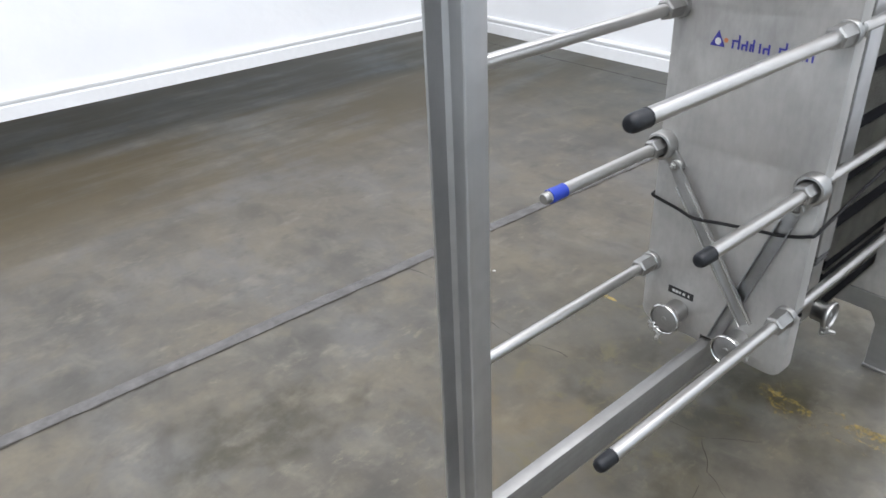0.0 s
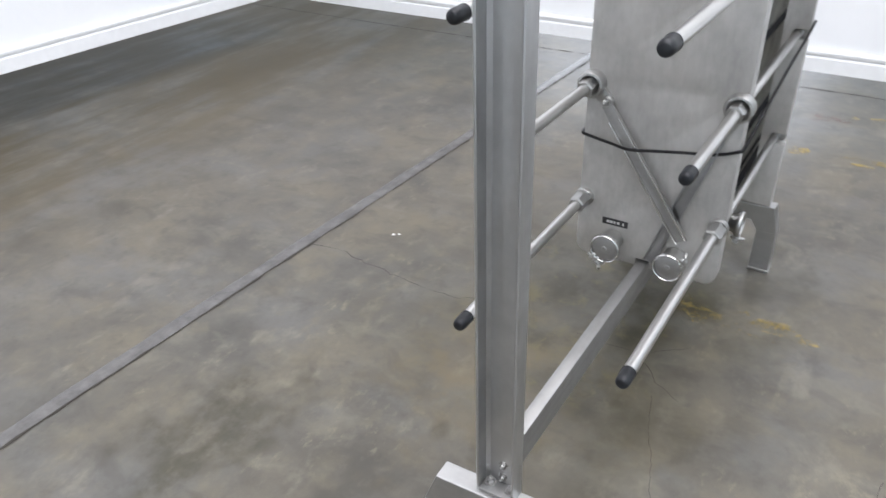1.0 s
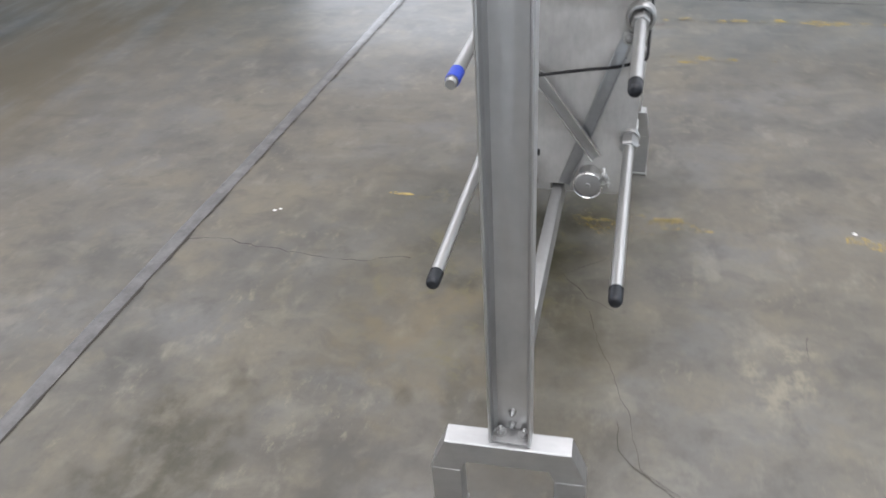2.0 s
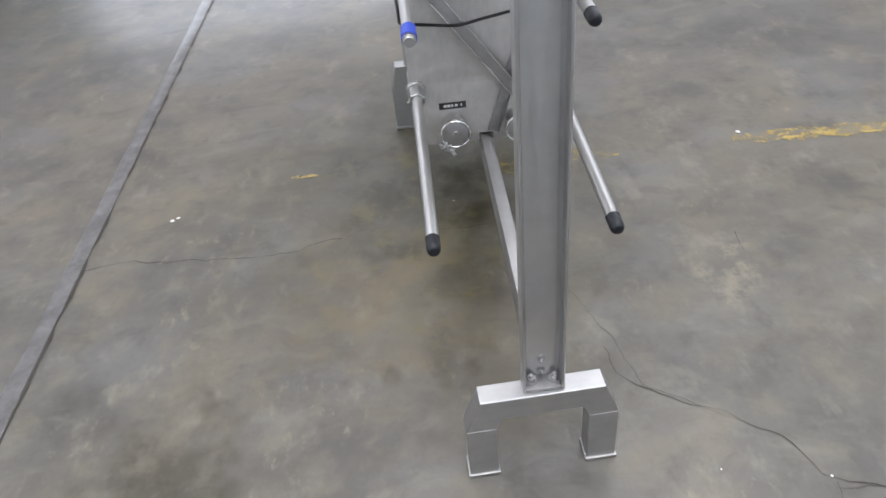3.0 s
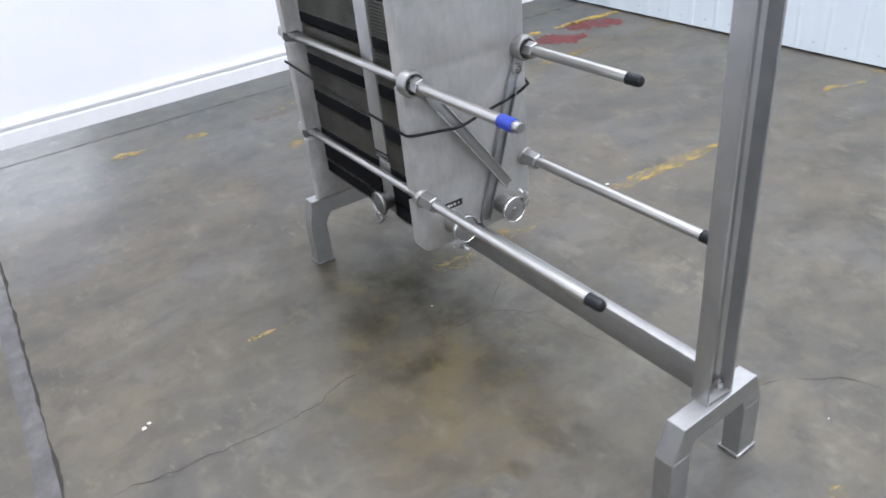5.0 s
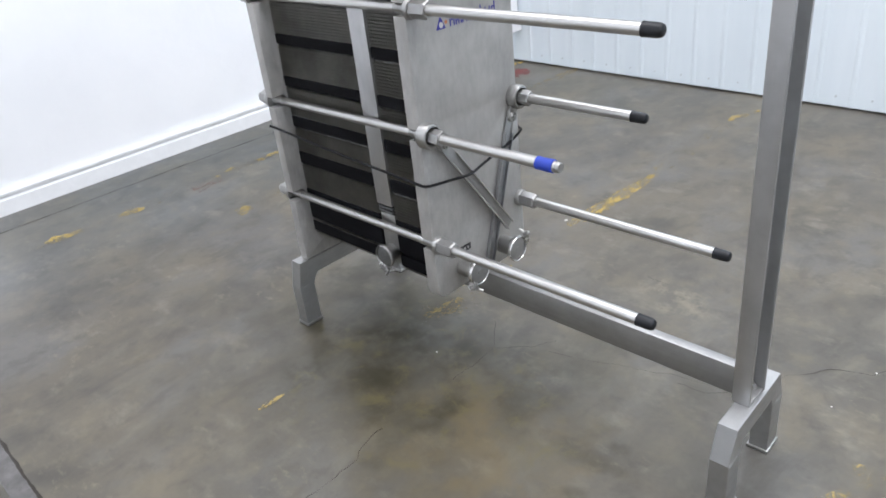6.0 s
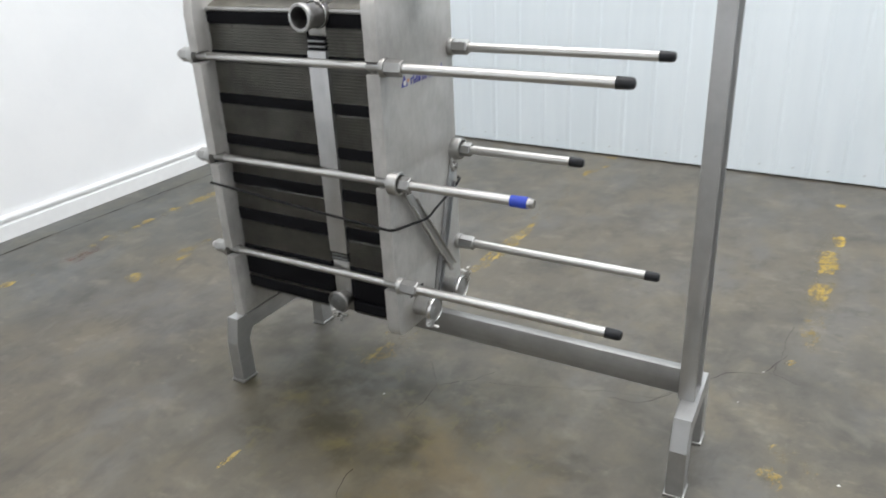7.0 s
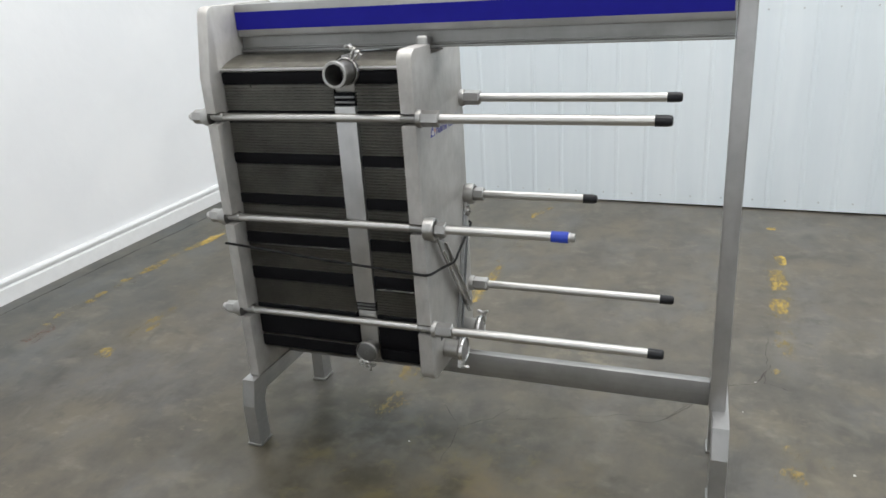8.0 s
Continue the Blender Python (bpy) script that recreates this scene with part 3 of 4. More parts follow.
marking((3.930, -1.40), (3.880, -1.95), 0.06, YELLOW_KEPT, "yellow")
for x0, y0, x1, y1, w in ((2.02, 0.92, 2.02, 0.44, 0.14), (0.59, 0.68, 0.59, 0.96, 0.16), (0.62, -1.1, 0.62, 0.10, 0.12), (3.47, -0.05, 3.48, 0.6, 0.07), (2.02, -0.62, 2.02, -1.4, 0.10), (3.43, -0.84, 3.40, -1.99, 0.09), (3.99, -1.3, 4.0, 1.6, 0.08)):
    marking((x0, y0), (x1, y1), w, YELLOW_FAINT, "yellow")
marking((3.86, -1.45), (3.70, -1.80), 0.20, RED_WORN, "red")
marking((3.80, -1.10), (3.64, -1.42), 0.20, RED_WORN, "red")
marking((3.98, 0.75), (3.93, 0.68), 0.06, RED_FAINT, "red")
marking((3.90, 0.77), (3.95, 0.58), 0.05, RED_FAINT, "red")


def scrap(x, y, size, turn):
    bm = bmesh.new()
    bmesh.ops.create_icosphere(bm, subdivisions=2, radius=size)
    for v in bm.verts:
        v.co += v.co.normalized() * size * 0.7 * noise.noise(v.co * 2.2 / size + Vector((turn, 0, 0)))
        v.co.z = v.co.z * 0.35
    low = min(v.co.z for v in bm.verts)
    bmesh.ops.translate(bm, verts=bm.verts, vec=(x, y, 0.0005 - low))
    ob = part("paper_scrap", bm, SCRAP_WHITE, label="tiny crumpled white scrap lying on the concrete", smooth=15)
    return tagged(ob, category="scrap", group="scraps on the floor")


for k, (x, y, s) in enumerate(((1.931, 1.938, 0.010), (1.943, 1.920, 0.008), (0.734, 0.306, 0.0045), (0.780, 0.524, 0.003), (2.075, -0.012, 0.010), (0.461, 0.807, 0.007), (1.865, 1.004, 0.004))):
    scrap(x, y, 0.65 * s, k * 3.1)

# ---------------------------------------------------------------- the plate heat exchanger
MID = 0.900
ROD_A, ROD_B = 1.083, 0.716
ROD_Z = (0.4945, 0.823, 1.1465)
machine = empty("plate_heat_exchanger", (1.6, MID, 0), "stainless steel plate heat exchanger standing on the concrete floor", "heat exchanger")


def slotted(half, z0, z1, r_low, r_top, notch_low=None, notch_top=None, taper=None):
    """Outline (y, z) of an end plate with open rod slots in its sides; taper gives (height, half width at the top)."""
    right = arc(half - r_low, z0 + r_low, r_low, -90, 0)
    for z in ROD_Z:
        right += [(half, z - 0.017), (0.186 - 0.008, z - 0.017), (0.186 - 0.017, z - 0.008), (0.186 - 0.017, z + 0.008), (0.186 - 0.008, z + 0.017), (half, z + 0.017)]
    if taper:
        right.append((half, taper[0]))
        right += arc(taper[1] - r_top, z1 - r_top, r_top, 12, 90)
    else:
        right += arc(half - r_top, z1 - r_top, r_top, 0, 90)
    if notch_top:
        right += [(notch_top[0], z1), (notch_top[0], notch_top[1])]
    if notch_low:
        right = [(notch_low[0], notch_low[1]), (notch_low[0], z0)] + right
    left = [(-y, z) for y, z in reversed(right)]
    return [(MID + y, z) for y, z in right + left]


def along_x(x0):
    return lambda a, b, d: Vector((x0 + d, a, b))


head = part("head_plate", prism(slotted(0.217, 0.252, 1.473, 0.004, 0.032, taper=(1.272, 0.184)), along_x(2.361), 0.037, 0.005), STEEL_PLATE, machine, "thick fixed head plate of matt stainless steel")
press = part("pressure_plate", prism(slotted(0.200, 0.314, 1.338, 0.034, 0.032, (0.0185, 0.3360), (0.052, 1.310)), along_x(1.710), 0.047, 0.005), STEEL_PLATE, machine, "thick movable pressure plate of matt stainless steel")

# carrying beam: box above, web and bottom flange below
bm = box(bmesh.new(), (0.897, MID - 0.045, 1.373), (2.3605, MID + 0.045, 1.470), 0.004)
beam = part("carrying_beam", bm, STEEL_BEAM, machine, "horizontal carrying beam of folded stainless steel")
bm = box(bmesh.new(), (0.897, MID - 0.024, 1.3325), (2.3605, MID + 0.024, 1.3725))
box(bm, (0.897, MID - 0.038, 1.325), (2.3605, MID + 0.038, 1.3323), 0.002)
box(bm, (0.897, MID - 0.033, 1.3350), (2.3605, MID + 0.033, 1.3385), 0.001)
part("rail", bm, STEEL_BEAM_SHADE, beam, "running rail under the beam, its steel darkened for shade")
for s in (-1, 1):
    y = MID + s * 0.0462
    part("colour_band", boxed((0.902, min(y, y - s * 0.001), 1.394), (2.360, max(y, y - s * 0.001), 1.447)), BLUE_BAND, beam, "flat dark blue band")

# hangers of the pressure plate
for a in (-1, 1):
    y0, y1 = sorted((MID + a * 0.046, MID + a * 0.074))
    bm = box(bmesh.new(), (1.711, y0, 1.310), (1.749, y1, 1.362), 0.010, 3)
    y0, y1 = sorted((MID + a * 0.016, MID + a * 0.0459))
    box(bm, (1.716, y0, 1.334), (1.744, y1, 1.356), 0.003)
    part("hanger", bm, STEEL_CAST, machine, "cast hanger block that carries the pressure plate")

# column: channel open to the west
COLUMN_Y, W, T = 0.8955, 0.042, 0.0055
X0, X1 = 0.848, 0.896
channel = [(X0 + 0.002, COLUMN_Y - W), (X1 - 0.008, COLUMN_Y - W), (X1 - 0.0022, COLUMN_Y - W + 0.0025), (X1, COLUMN_Y - W + 0.008), (X1, COLUMN_Y + W - 0.008), (X1 - 0.0022, COLUMN_Y + W - 0.0025), (X1 - 0.008, COLUMN_Y + W), (X0 + 0.002, COLUMN_Y + W),
           (X0, COLUMN_Y + W - 0.0025), (X0 + 0.002, COLUMN_Y + W - T), (X1 - 0.016, COLUMN_Y + W - T), (X1 - 0.009, COLUMN_Y + W - T - 0.007), (X1 - 0.009, COLUMN_Y - W + T + 0.007), (X1 - 0.016, COLUMN_Y - W + T), (X0 + 0.002, COLUMN_Y - W + T), (X0, COLUMN_Y - W + 0.0025)]
column = part("column", prism(channel, lambda a, b, d: Vector((a, b, 0.2455 + d)), 1.2425), STEEL_FRAME, machine, "upright column of folded stainless steel channel", 25)
part("base_plate", boxed((X0 + 0.0015, COLUMN_Y - W + T, 0.2457), (X1 - 0.0095, COLUMN_Y + W - T, 0.2525), 0.001), STEEL_BAR, column)


def hexbolt(parent, at, axis, r=0.0085, name="bolt", washer=True):
    bm = bmesh.new()
    if washer:
        lathe(bm, at, axis, [(0, 0), (r * 1.35, 0), (r * 1.35, 0.0022), (0, 0.0022)], 20)
    lathe(bm, Vector(at) + Vector(axis) * 0.0022, axis, [(0, 0), (r, 0), (r, r * 0.75), (r * 0.82, r * 0.95), (0, r * 0.95)], 6, turn=0.4)
    lathe(bm, Vector(at) + Vector(axis) * 0.0022, axis, [(r * 0.5, r * 0.9), (r * 0.5, r * 1.5), (r * 0.35, r * 1.65), (0, r * 1.65)], 12)
    return part(name, bm, STEEL_NUT, parent)


for y in (-0.026, 0.022):
    hexbolt(column, (0.874, COLUMN_Y + y, 0.2525), (0, 0, 1), 0.0092)
for z in (0.268, 0.302):
    hexbolt(column, (X1 - 0.009, COLUMN_Y, z), (-1, 0, 0), 0.0068)


def foot(x0, x1, centre, top, half_top, half_out, leg, shoulder, drop, inset):
    """A bridge-shaped foot: level bar, mitred shoulders, two upright legs on pads."""
    out = [(half_top, top), (half_out, shoulder), (half_out, 0.010), (half_out - leg, 0.010), (half_out - leg, shoulder - 0.002), (half_out - leg - inset, top - drop)]
    outline = [(centre + y, z) for y, z in out] + [(centre - y, z) for y, z in reversed(out)]
    ob = part("foot", prism(outline, along_x(x0), x1 - x0, 0.0025), STEEL_FOOT, machine, "mitred bridge-shaped foot of stainless steel tube", 12)
    for s in (-1, 1):
        y0, y1 = sorted((centre + s * (half_out - leg - 0.003), centre + s * (half_out + 0.003)))
        part("foot_pad", boxed((x0 - 0.004, y0, 0.0005), (x1 + 0.005, y1, 0.010), 0.002), STEEL_CAST, ob)
        bm = bmesh.new()
        box(bm, (x0 - 0.0006, y0 + 0.004, shoulder - 0.0018), (x0 + 0.001, y1 - 0.004, shoulder), 0.0004)
        part("weld_seam", bm, STEEL_FOOT, ob)
    return ob


near_foot = foot(0.839, 0.887, MID, 0.2450, 0.128, 0.161, 0.064, 0.158, 0.058, 0.012)
foot(2.360, 2.408, 0.9085, 0.2515, 0.243, 0.2635, 0.064, 0.158, 0.060, 0.022)
near_foot.rotation_euler.z = radians(2.1)

part("guide_bar", boxed((0.8965, MID - 0.0145, 0.247), (2.3605, MID + 0.0165, 0.3290), 0.003), STEEL_BAR, machine, "lower guide bar of stainless steel")


# tie rods
def tie_rod(y, z, tip, middle, taped):
    rod = part("tie_rod", lathe(bmesh.new(), (0, y, z), (1, 0, 0), [(0, 1.72), (0.0122, 1.72), (0.0122, 2.479), (0.010, 2.483), (0, 2.483)], 24), STEEL_ROD, machine, "round steel tie rod")
    part("sleeve", lathe(bmesh.new(), (0, y, z), (1, 0, 0), [(0, tip + 0.012), (0.0137, tip + 0.012), (0.0137, 1.656), (0, 1.656)], 28), STEEL_ROD, rod)
    for x0, x1 in ((1.690, 1.760), (2.357, 2.419)):
        bm = lathe(bmesh.new(), (0, y, z), (1, 0, 0), [(0.0125, x0)] + [(0.0137 if k % 2 else 0.0125, x0 + (x1 - x0) * k / 26) for k in range(1, 26)] + [(0.0125, x1)], 18)
        part("thread", bm, STEEL_NUT, rod)
    if taped:
        part("tape", lathe(bmesh.new(), (0, y, z), (1, 0, 0), [(0.0145, 1.287), (0.0158, 1.288), (0.0162, 1.305), (0.0155, 1.320), (0.0161, 1.335), (0.0145, 1.336)], 24), BLUE_TAPE, rod, "blue adhesive tape wrap")
        part("rod_end", lathe(bmesh.new(), (0, y, z), (1, 0, 0), [(0, tip), (0.0105, tip), (0.0125, tip + 0.003), (0.0125, tip + 0.02), (0, tip + 0.02)], 24), STEEL_CAST, rod)
    else:
        part("end_cap", lathe(bmesh.new(), (0, y, z), (1, 0, 0), [(0, tip), (0.0088, tip + 0.0004), (0.0118, tip + 0.0022), (0.0138, tip + 0.0065), (0.0148, tip + 0.013), (0.0149, tip + 0.020), (0.0149, tip + 0.040), (0.0154, tip + 0.0405), (0.0154, tip + 0.0435), (0.0137, tip + 0.044)], 28), CAP_PLASTIC, rod, "black plastic end cap")
    if middle:
        ring = [(0.016, 1.710), (0.035, 1.710), (0.035, 1.684), (0.032, 1.679), (0.027, 1.678), (0.025, 1.682), (0.025, 1.696), (0.016, 1.696)]
        part("bearing_ring", lathe(bmesh.new(), (0, y, z), (1, 0, 0), ring, 36), STEEL_CAST, rod, "round cast bearing cup")
        part("nut", lathe(bmesh.new(), (0, y, z), (1, 0, 0), [(0.0143, 1.645), (0.020, 1.645), (0.0225, 1.648), (0.0225, 1.695), (0.0143, 1.695)], 6), STEEL_NUT, rod)
    else:
        part("washer", lathe(bmesh.new(), (0, y, z), (1, 0, 0), [(0.014, 1.710), (0.0265, 1.710), (0.0265, 1.699), (0.0245, 1.696), (0.014, 1.696)], 32), STEEL_CAST, rod)
        part("nut", lathe(bmesh.new(), (0, y, z), (1, 0, 0), [(0.0143, 1.644), (0.020, 1.644), (0.0235, 1.648), (0.0235, 1.696), (0.0143, 1.696)], 6), STEEL_NUT, rod, "long hexagon nut")
    part("cone_washer", lathe(bmesh.new(), (0, y, z), (1, 0, 0), [(0.013, 2.399), (0.031, 2.399), (0.031, 2.411), (0.028, 2.422), (0.022, 2.433), (0.013, 2.433)], 32), STEEL_CAST, rod)
    part("head_nut", lathe(bmesh.new(), (0, y, z), (1, 0, 0), [(0.012, 2.433), (0.0225, 2.433), (0.0225, 2.463), (0.020, 2.467), (0.012, 2.467)], 6), STEEL_CAST, rod)
    return rod


for y, lift in ((ROD_A, 0.0015), (ROD_B, -0.0025)):
    tie_rod(y, ROD_Z[0] - lift * 0.6, 1.022, False, False)
    tie_rod(y, ROD_Z[1], 1.270, True, y == ROD_A)
    tie_rod(y, ROD_Z[2] + lift, 1.026, False, False)

# ---- nozzles with clamp rings
def nozzle(at, axis, length, radius, capped, out, ring_at=None, lift=0.0, ring_steel=STEEL_RIM):
    """A short pipe with a ferrule, a hinged clamp ring with a wing nut, and a blind cap where it is closed."""
    axis = Vector(axis)
    at = Vector(at)
    r = radius
    if capped:
        pipe = [(0, 0.002), (r * 0.78, 0.002), (r * 0.78, length - 0.014), (r * 0.94, length - 0.006), (r * 0.94, length), (0, length)]
    else:
        pipe = [(r * 0.66, 0.002), (r * 1.06, 0.002), (r * 1.06, 0.020), (r * 0.98, 0.040), (r * 0.98, length - 0.022), (r * 1.13, length - 0.014), (r * 1.16, length - 0.008), (r * 1.16, length + 0.005), (r * 1.12, length + 0.008), (r * 0.90, length + 0.008), (r * 0.86, length), (r * 0.80, 0.004)]
    body = part("nozzle", lathe(bmesh.new(), at, axis, pipe, 36, closed=not capped), STEEL_CAST, machine, "short stainless pipe nozzle")
    if capped:
        cap = [(0, length + 0.001), (r * 0.90, length + 0.001), (r * 0.90, length + 0.0035), (r * 0.86, length + 0.0042), (r * 0.20, length + 0.0042), (r * 0.16, length + 0.0055), (0, length + 0.0058)]
        part("blind_cap", lathe(bmesh.new(), at, axis, cap, 36), STEEL_BAR if abs(axis.x) > 0.5 else STEEL_DARK, body, "satin blind cap")
    else:
        # an added black disc stands in for the shade inside the open pipe
        part("bore", lathe(bmesh.new(), at, axis, [(0, 0.006), (r * 0.78, 0.006), (r * 0.78, 0.012), (r * 0.66, 0.012), (0, 0.0065)], 28), RUBBER, body, "black disc for the shade deep in the open pipe")
    if ring_at:
        length, r = ring_at, r * 1.12
    ring = [(r * 0.97, length - 0.006), (r * 1.03, length - 0.0065), (r * 1.085, length - 0.003), (r * 1.09, length + 0.003), (r * 1.07, length + 0.0065), (r * 1.03, length + 0.0080), (r * 0.99, length + 0.0065), (r * 0.97, length + 0.002)]
    part("clamp_ring", lathe(bmesh.new(), at, axis, ring, 40, closed=True), ring_steel, body)
    out = Vector(out).normalized()
    side = axis.cross(out)
    base = at + axis * length + out * (r * 1.08 + lift)
    bm = bmesh.new()
    for s in (-1, 1):
        lathe(bm, base - out * (lift + 0.004) + side * s * 0.005, out, [(0, 0), (0.004, 0), (0.004, lift + 0.012), (0, lift + 0.012)], 10)
    for s in (-1, 1):
        lathe(bm, base + side * s * 0.007 - side * 0.003, side, [(0, 0), (0.009, 0), (0.009, 0.006), (0, 0.006)], 14)
        lathe(bm, base + side * s * 0.007 - side * 0.003 + out * 0.011, side, [(0, 0), (0.008, 0), (0.008, 0.006), (0, 0.006)], 14)
    lathe(bm, base + out * 0.010 - side * 0.020, side, [(0, 0), (0.0035, 0), (0.0035, 0.046), (0, 0.046)], 10)
    part("clamp_bolt", bm, STEEL_SHINE, body)
    bm = bmesh.new()
    hub = base + out * 0.010 + side * 0.013
    lathe(bm, hub, side, [(0, 0), (0.0075, 0), (0.0065, 0.012), (0, 0.012)], 14)
    for s in (-1, 1):
        lathe(bm, hub + side * 0.008, (axis * s + side * 0.5).normalized(), [(0, 0.002), (0.004, 0.004), (0.0055, 0.014), (0.0045, 0.020), (0, 0.022)], 10)
    part("wing_nut", bm, STEEL_SHINE, body)
    return body


nozzle((1.710, 0.990, 0.382), (-1, 0, 0), 0.061, 0.0385, True, (0, 0.6, -0.8))
nozzle((1.710, 0.814, 0.377), (-1, 0, 0), 0.061, 0.0370, True, (0, -0.95, 0.3))
nozzle((1.940, 1.060, 0.392), (0, 1, 0), 0.037, 0.0350, True, (0.3, 0, -0.95), ring_steel=STEEL_CAST)
nozzle((1.940, 0.742, 0.394), (0, -1, 0), 0.040, 0.0340, True, (-0.3, 0, -0.95), ring_steel=STEEL_CAST)
nozzle((1.924, 1.052, 1.279), (0, 1, 0), 0.088, 0.0325, False, (-0.55, 0, 0.83), 0.022, 0.016, STEEL_CAST)

# ---- plate pack
PACK_TOP, PACK_LOW = 1.288, 0.338
BANDS = ((1.243, 1.279), (1.132, 1.164), (0.998, 1.032), (0.864, 0.900), (0.729, 0.769), (0.601, 0.646), (0.482, 0.512), (0.398, 0.474), (0.348, 0.391))
HALF, PACK_Y = 0.155, 0.909


def plate_outline(pitch, ridge):
    """Edge of one plate: rolled ridges between the plain zones that carry the gasket bands."""
    half = [(HALF - 0.012, PACK_LOW), (HALF, PACK_LOW + 0.008)]
    lower = PACK_LOW + 0.010
    for z0, z1 in sorted(BANDS):
        z = lower
        while z + ridge + 0.001 < z0:
            half += [(HALF, z), (HALF, z + ridge), (HALF - 0.009, z + ridge + 0.0014), (HALF - 0.009, z + pitch - 0.0008)]
            z += pitch
        half += [(HALF - 0.0115, z0), (HALF - 0.0115, z1)]
        lower = z1 + 0.001
    half += [(HALF, PACK_TOP - 0.008), (HALF - 0.004, PACK_TOP), (HALF - 0.03, PACK_TOP + 0.012), (HALF - 0.07, PACK_TOP + 0.024), (0.05, PACK_TOP + 0.030)]
    return [(PACK_Y + y, z) for y, z in half] + [(PACK_Y - y, z) for y, z in reversed(half)]


for start, end, pitch, ridge in ((1.7595, 1.9065, 0.0092, 0.0050), (1.9825, 2.356, 0.0086, 0.0047)):
    first = part("plate", prism(plate_outline(pitch, ridge), along_x(start), 0.0013), STEEL_PACK, machine, "thin corrugated heat exchange plate", 20)
    for k in range(1, int((end - start) / 0.0048) + 1):
        again(first, (k * 0.0048, 0, 0))
for x0, x1 in ((1.7585, 1.910), (1.980, 2.3595)):
    part("gasket_core", boxed((x0, PACK_Y - HALF + 0.0105, PACK_LOW + 0.006), (x1, PACK_Y + HALF - 0.0105, PACK_TOP - 0.004)), GASKET, machine, "black rubber gasket core between the plates")
    for z0, z1 in BANDS:
        for s in (-1, 1):
            y0, y1 = sorted((PACK_Y + s * (HALF - 0.016), PACK_Y + s * (HALF - 0.0012)))
            part("gasket_band", boxed((x0 + 0.001, y0, z0 + 0.002), (x1 - 0.001, y1, z1 - 0.002), 0.002), GASKET, machine)

for x0, x1 in ((1.7585, 1.910), (1.980, 2.3595)):
    for a in (-1, 1):
        y0, y1 = sorted((PACK_Y + a * (HALF - 0.012), PACK_Y + a * (HALF + 0.0015)))
        part("edge_strip", boxed((x0, y0, PACK_TOP - 0.006), (x1, y1, PACK_TOP + 0.002), 0.002), STEEL_FOOT, machine, "bright steel strip along the top edge")
        shape = [(HALF - 0.0125, PACK_TOP + 0.0045), (HALF - 0.03, PACK_TOP + 0.0135), (HALF - 0.07, PACK_TOP + 0.0255), (0.05, PACK_TOP + 0.0315), (0.05, PACK_TOP + 0.028), (HALF - 0.07, PACK_TOP + 0.022), (HALF - 0.0125, PACK_TOP + 0.001)]
        part("top_cover", prism([(PACK_Y + a * y, z) for y, z in shape], along_x(x0), x1 - x0), PLATE_TOP, machine, "dusty folded strip over the plate tops")

# connection frame between the two plate sections
bm = box(bmesh.new(), (1.911, PACK_Y - 0.158, 0.552), (1.979, PACK_Y + 0.158, 1.178), 0.003)
frame_block = part("connection_frame", bm, STEEL_FRAME, machine, "stainless connection frame between plate sections")
part("corner_block", boxed((1.912, PACK_Y - 0.146, 1.2155), (1.978, PACK_Y + 0.146, 1.296), 0.006), STEEL_CAST, frame_block)
part("corner_block", boxed((1.9115, PACK_Y - 0.090, 1.2965), (1.9785, PACK_Y + 0.090, 1.3165), 0.004), STEEL_BEAM_SHADE, frame_block)
part("corner_block", boxed((1.912, PACK_Y - 0.152, 0.350), (1.978, PACK_Y + 0.152, 0.522), 0.006), STEEL_CAST, frame_block)
for z0, z1 in ((1.1785, 1.215), (0.5225, 0.5515)):
    bm = box(bmesh.new(), (1.912, PACK_Y - 0.150, z0), (1.978, PACK_Y + 0.150, z1))
    part("spacer", bm, GASKET, frame_block, "black rubber spacer")
    for s in (-1, 1):
        y = PACK_Y + s * 0.1525
        for k in (0.3, 0.7):
            z = z0 + (z1 - z0) * k
            part("clip", boxed((1.914, y - 0.004, z - 0.003), (1.976, y + 0.004, z + 0.003), 0.001), STEEL_DARK, frame_block)

# ---- braces, label and mark on the pressure plate
def brace(top, bottom, x, name, label, metal, width):
    """A channel-shaped link with raised rims and a round eye at its upper end."""
    (ya, za), (yb, zb) = top, bottom
    way = Vector((0, yb - ya, zb - za))
    length = way.length
    way.normalize()
    side = Vector((0, -way.z, way.y))
    w = width / 2
    origin = Vector((x, ya, za))

    def spot(a, b, d):
        return origin + way * a + side * b + Vector((-d, 0, 0))

    web = [(0.0, -w * 0.8), (0.045, -w), (length, -w * 0.95), (length, w * 0.95), (0.045, w), (0.0, w * 0.8)] + [(-w * 0.8 * math.sin(radians(t)), w * 0.8 * math.cos(radians(t))) for t in range(20, 180, 20)]
    link = part(name, prism(web, spot, 0.005, 0.001), metal, machine, label)
    for s in (-1, 1):
        rim = [(0.050, s * w), (length, s * w * 0.95), (length, s * (w * 0.95 - 0.0034)), (0.050, s * (w - 0.0034))]
        part("rim", prism(rim, lambda a, b, d: spot(a, b, 0.004 + d), 0.009, 0.001), STEEL_RIM if metal is STEEL_BAR else metal, link)
    hexbolt(link, spot(0, 0, 0.005), (-1, 0, 0), 0.0095)
    return link


brace((1.040, 0.783), (0.797, 0.440), 1.692, "brace", "hinged channel brace of bright steel", STEEL_BAR, 0.033)
brace((0.741, 0.770), (0.881, 0.343), 1.7085, "brace", "hinged channel brace of dull steel", STEEL_LINK, 0.034)
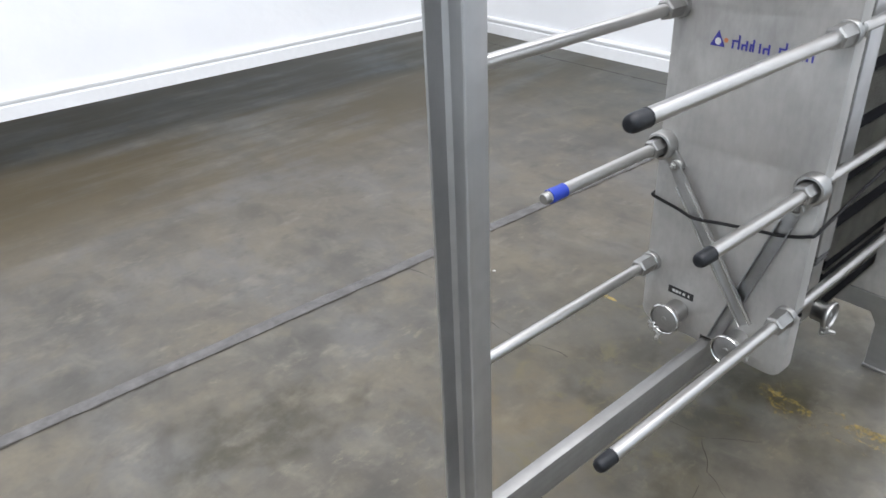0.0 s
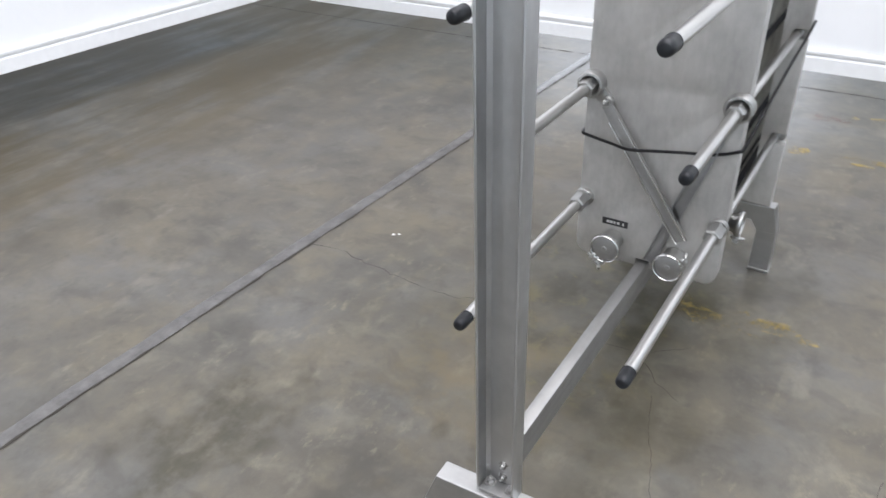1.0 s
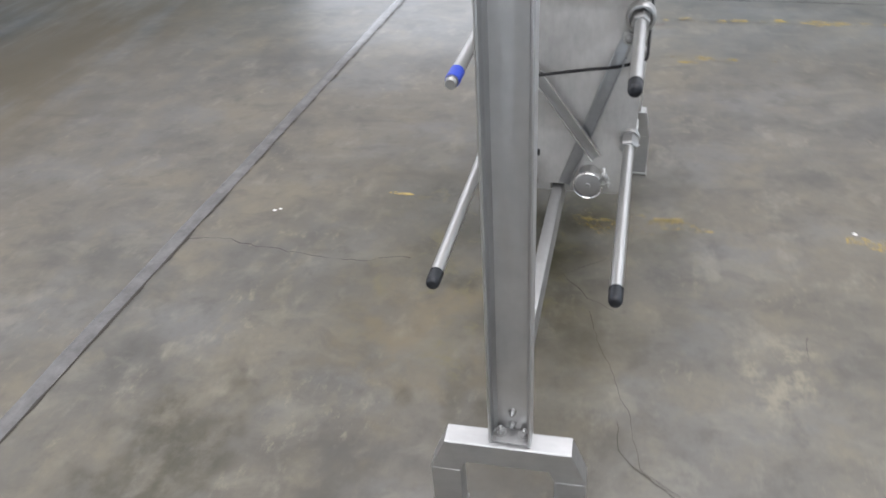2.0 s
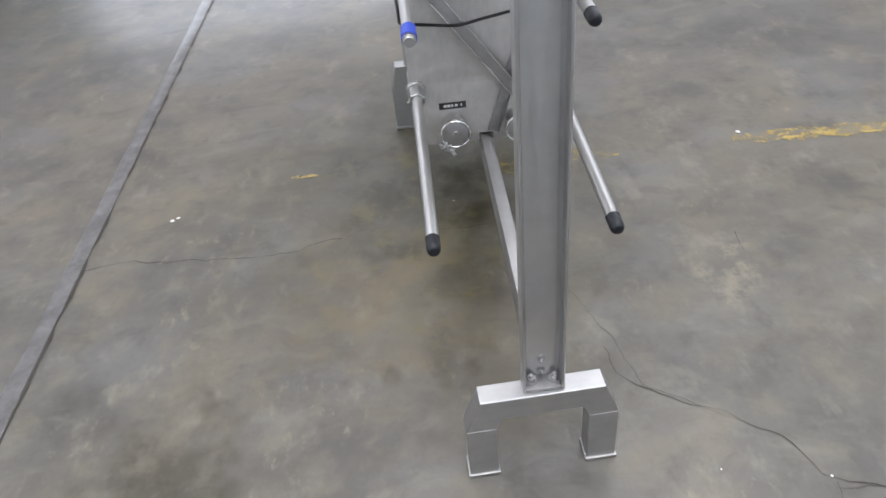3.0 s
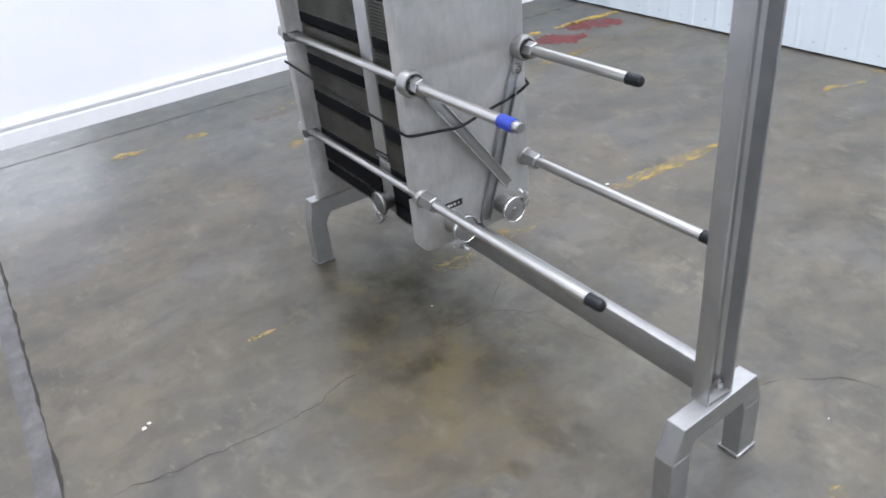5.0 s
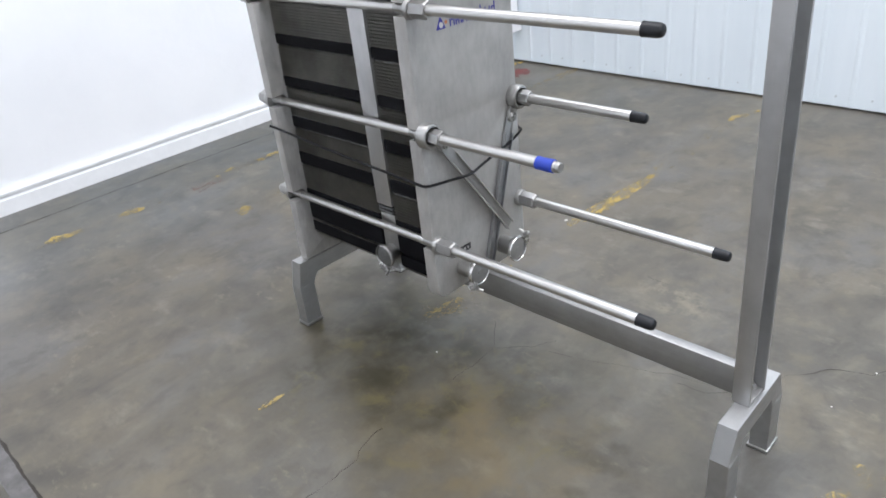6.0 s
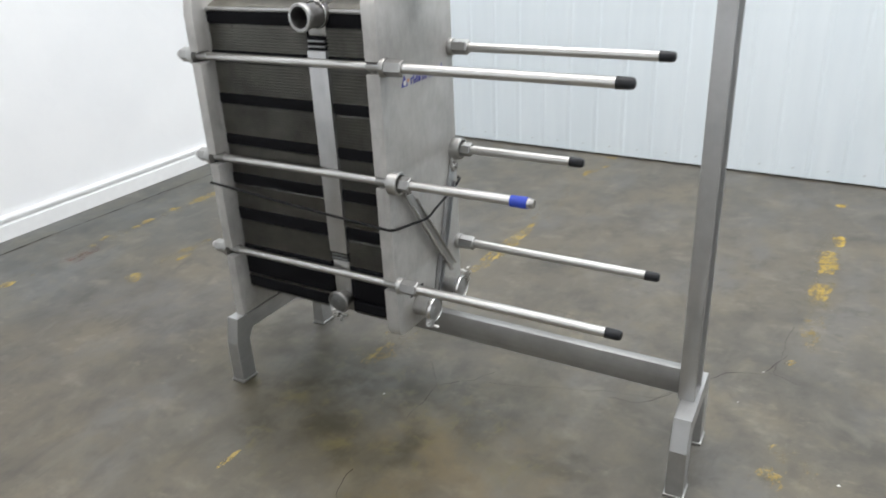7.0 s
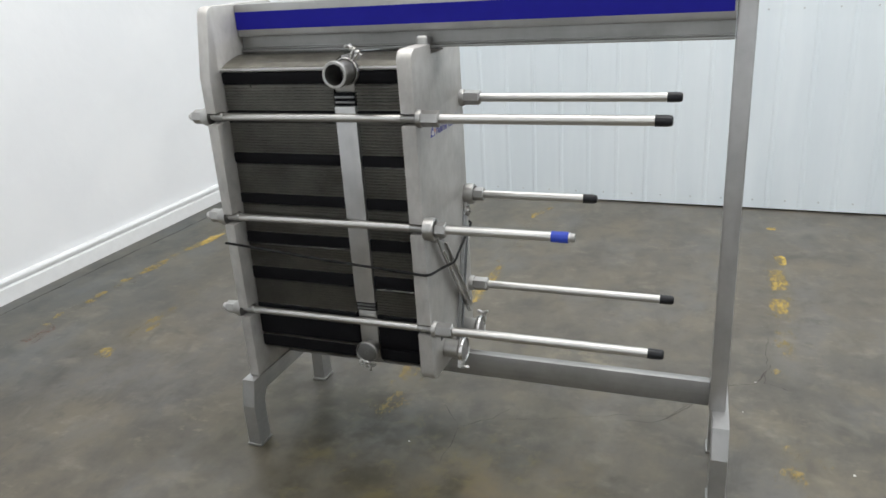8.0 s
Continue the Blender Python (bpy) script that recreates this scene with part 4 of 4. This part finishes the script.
# lugs: rounded tabs that join each bearing cup to its brace
for (ya, za), (yb, zb), x in (((1.066, 0.806), (1.038, 0.780), 1.6985), ((0.722, 0.800), (0.738, 0.768), 1.7000)):
    lean = math.degrees(math.atan2(zb - za, yb - ya))
    outline = arc(ya, za, 0.020, lean + 90, lean + 270, 8) + arc(yb, zb, 0.0165, lean - 90, lean + 90, 10)
    lug = part("lug", prism(outline, lambda p, q, d: Vector((x + d, p, q)), 1.7095 - x, 0.002), STEEL_CAST, machine, "rounded cast lug")
    part("eye", lathe(bmesh.new(), (x - 0.0003, yb, zb), (-1, 0, 0), [(0.0095, 0), (0.0160, 0), (0.0165, 0.003), (0.0145, 0.006), (0.0110, 0.006), (0.0095, 0.003)], 24, closed=True), STEEL_CAST, lug)

plate_label = part("name_plate", boxed((1.7082, 0.952, 0.4235), (1.7105, 1.026, 0.4435), 0.0006), LABEL_BLACK, machine, "small black label with white lettering bars")
for y, w in ((1.007, 0.008), (0.997, 0.008), (0.988, 0.005), (0.977, 0.007), (0.963, 0.004)):
    part("lettering_bar", boxed((1.7072, y + 0.002 - w / 2, 0.4305), (1.7084, y + 0.002 + w / 2, 0.4375)), LABEL_WHITE, plate_label)

# maker's mark: plain shapes in its colours
FACE = 1.7094
bm = prism([(1.001, 1.075), (0.966, 1.075), (0.9835, 1.109)], lambda a, b, d: Vector((FACE - d, a, b)), 0.0006)
mark = part("maker_mark", bm, LOGO_BLUE, press, "printed blue triangle and bars")
part("dot", lathe(bmesh.new(), (FACE - 0.0007, 0.9825, 1.0855), (-1, 0, 0), [(0, 0), (0.0075, 0), (0.0075, 0.0004), (0, 0.0004)], 20), LABEL_WHITE, mark)
part("dot", lathe(bmesh.new(), (FACE - 0.0003, 0.964, 1.090), (-1, 0, 0), [(0, 0), (0.005, 0), (0.005, 0.0004), (0, 0.0004)], 14), LOGO_ORANGE, mark)
for y, w, h in ((0.941, 0.018, 0.030), (0.921, 0.014, 0.021), (0.904, 0.010, 0.026), (0.889, 0.009, 0.020), (0.872, 0.015, 0.021), (0.837, 0.017, 0.030), (0.817, 0.015, 0.021), (0.799, 0.013, 0.021), (0.780, 0.015, 0.030)):
    bm = bmesh.new()
    box(bm, (FACE - 0.0006, y - w / 2, 1.075), (FACE, y - w / 2 + 0.0042, 1.075 + h))
    if w > 0.0095:
        box(bm, (FACE - 0.0006, y + w / 2 - 0.0042, 1.075), (FACE, y + w / 2, 1.075 + h * 0.62))
        box(bm, (FACE - 0.0006, y - w / 2 + 0.0043, 1.075 + h * 0.62 - 0.004), (FACE, y + w / 2 - 0.0043, 1.075 + h * 0.62))
    part("bar", bm, LOGO_BLUE, mark)

# ---- the cord looped round the plates
cord = tube([(2.401, 1.123, 0.744), (2.30, 1.121, 0.735), (2.05, 1.115, 0.710), (1.85, 1.109, 0.693), (1.735, 1.106, 0.683), (1.715, 1.105, 0.682), (1.703, 1.100, 0.683), (1.699, 1.086, 0.681), (1.692, 1.02, 0.674),
             (1.673, 0.962, 0.675), (1.681, 0.90, 0.681), (1.690, 0.83, 0.688), (1.699, 0.765, 0.693), (1.701, 0.725, 0.703), (1.703, 0.703, 0.712), (1.706, 0.695, 0.714), (1.722, 0.692, 0.719), (1.75, 0.691, 0.727), (2.05, 0.686, 0.789), (2.30, 0.679, 0.838), (2.401, 0.677, 0.858)], 0.0040)
ob = part("rubber_cord", cord, RUBBER, label="thin black rubber cord looped round the heat exchanger plates")
tagged(ob, category="cord")
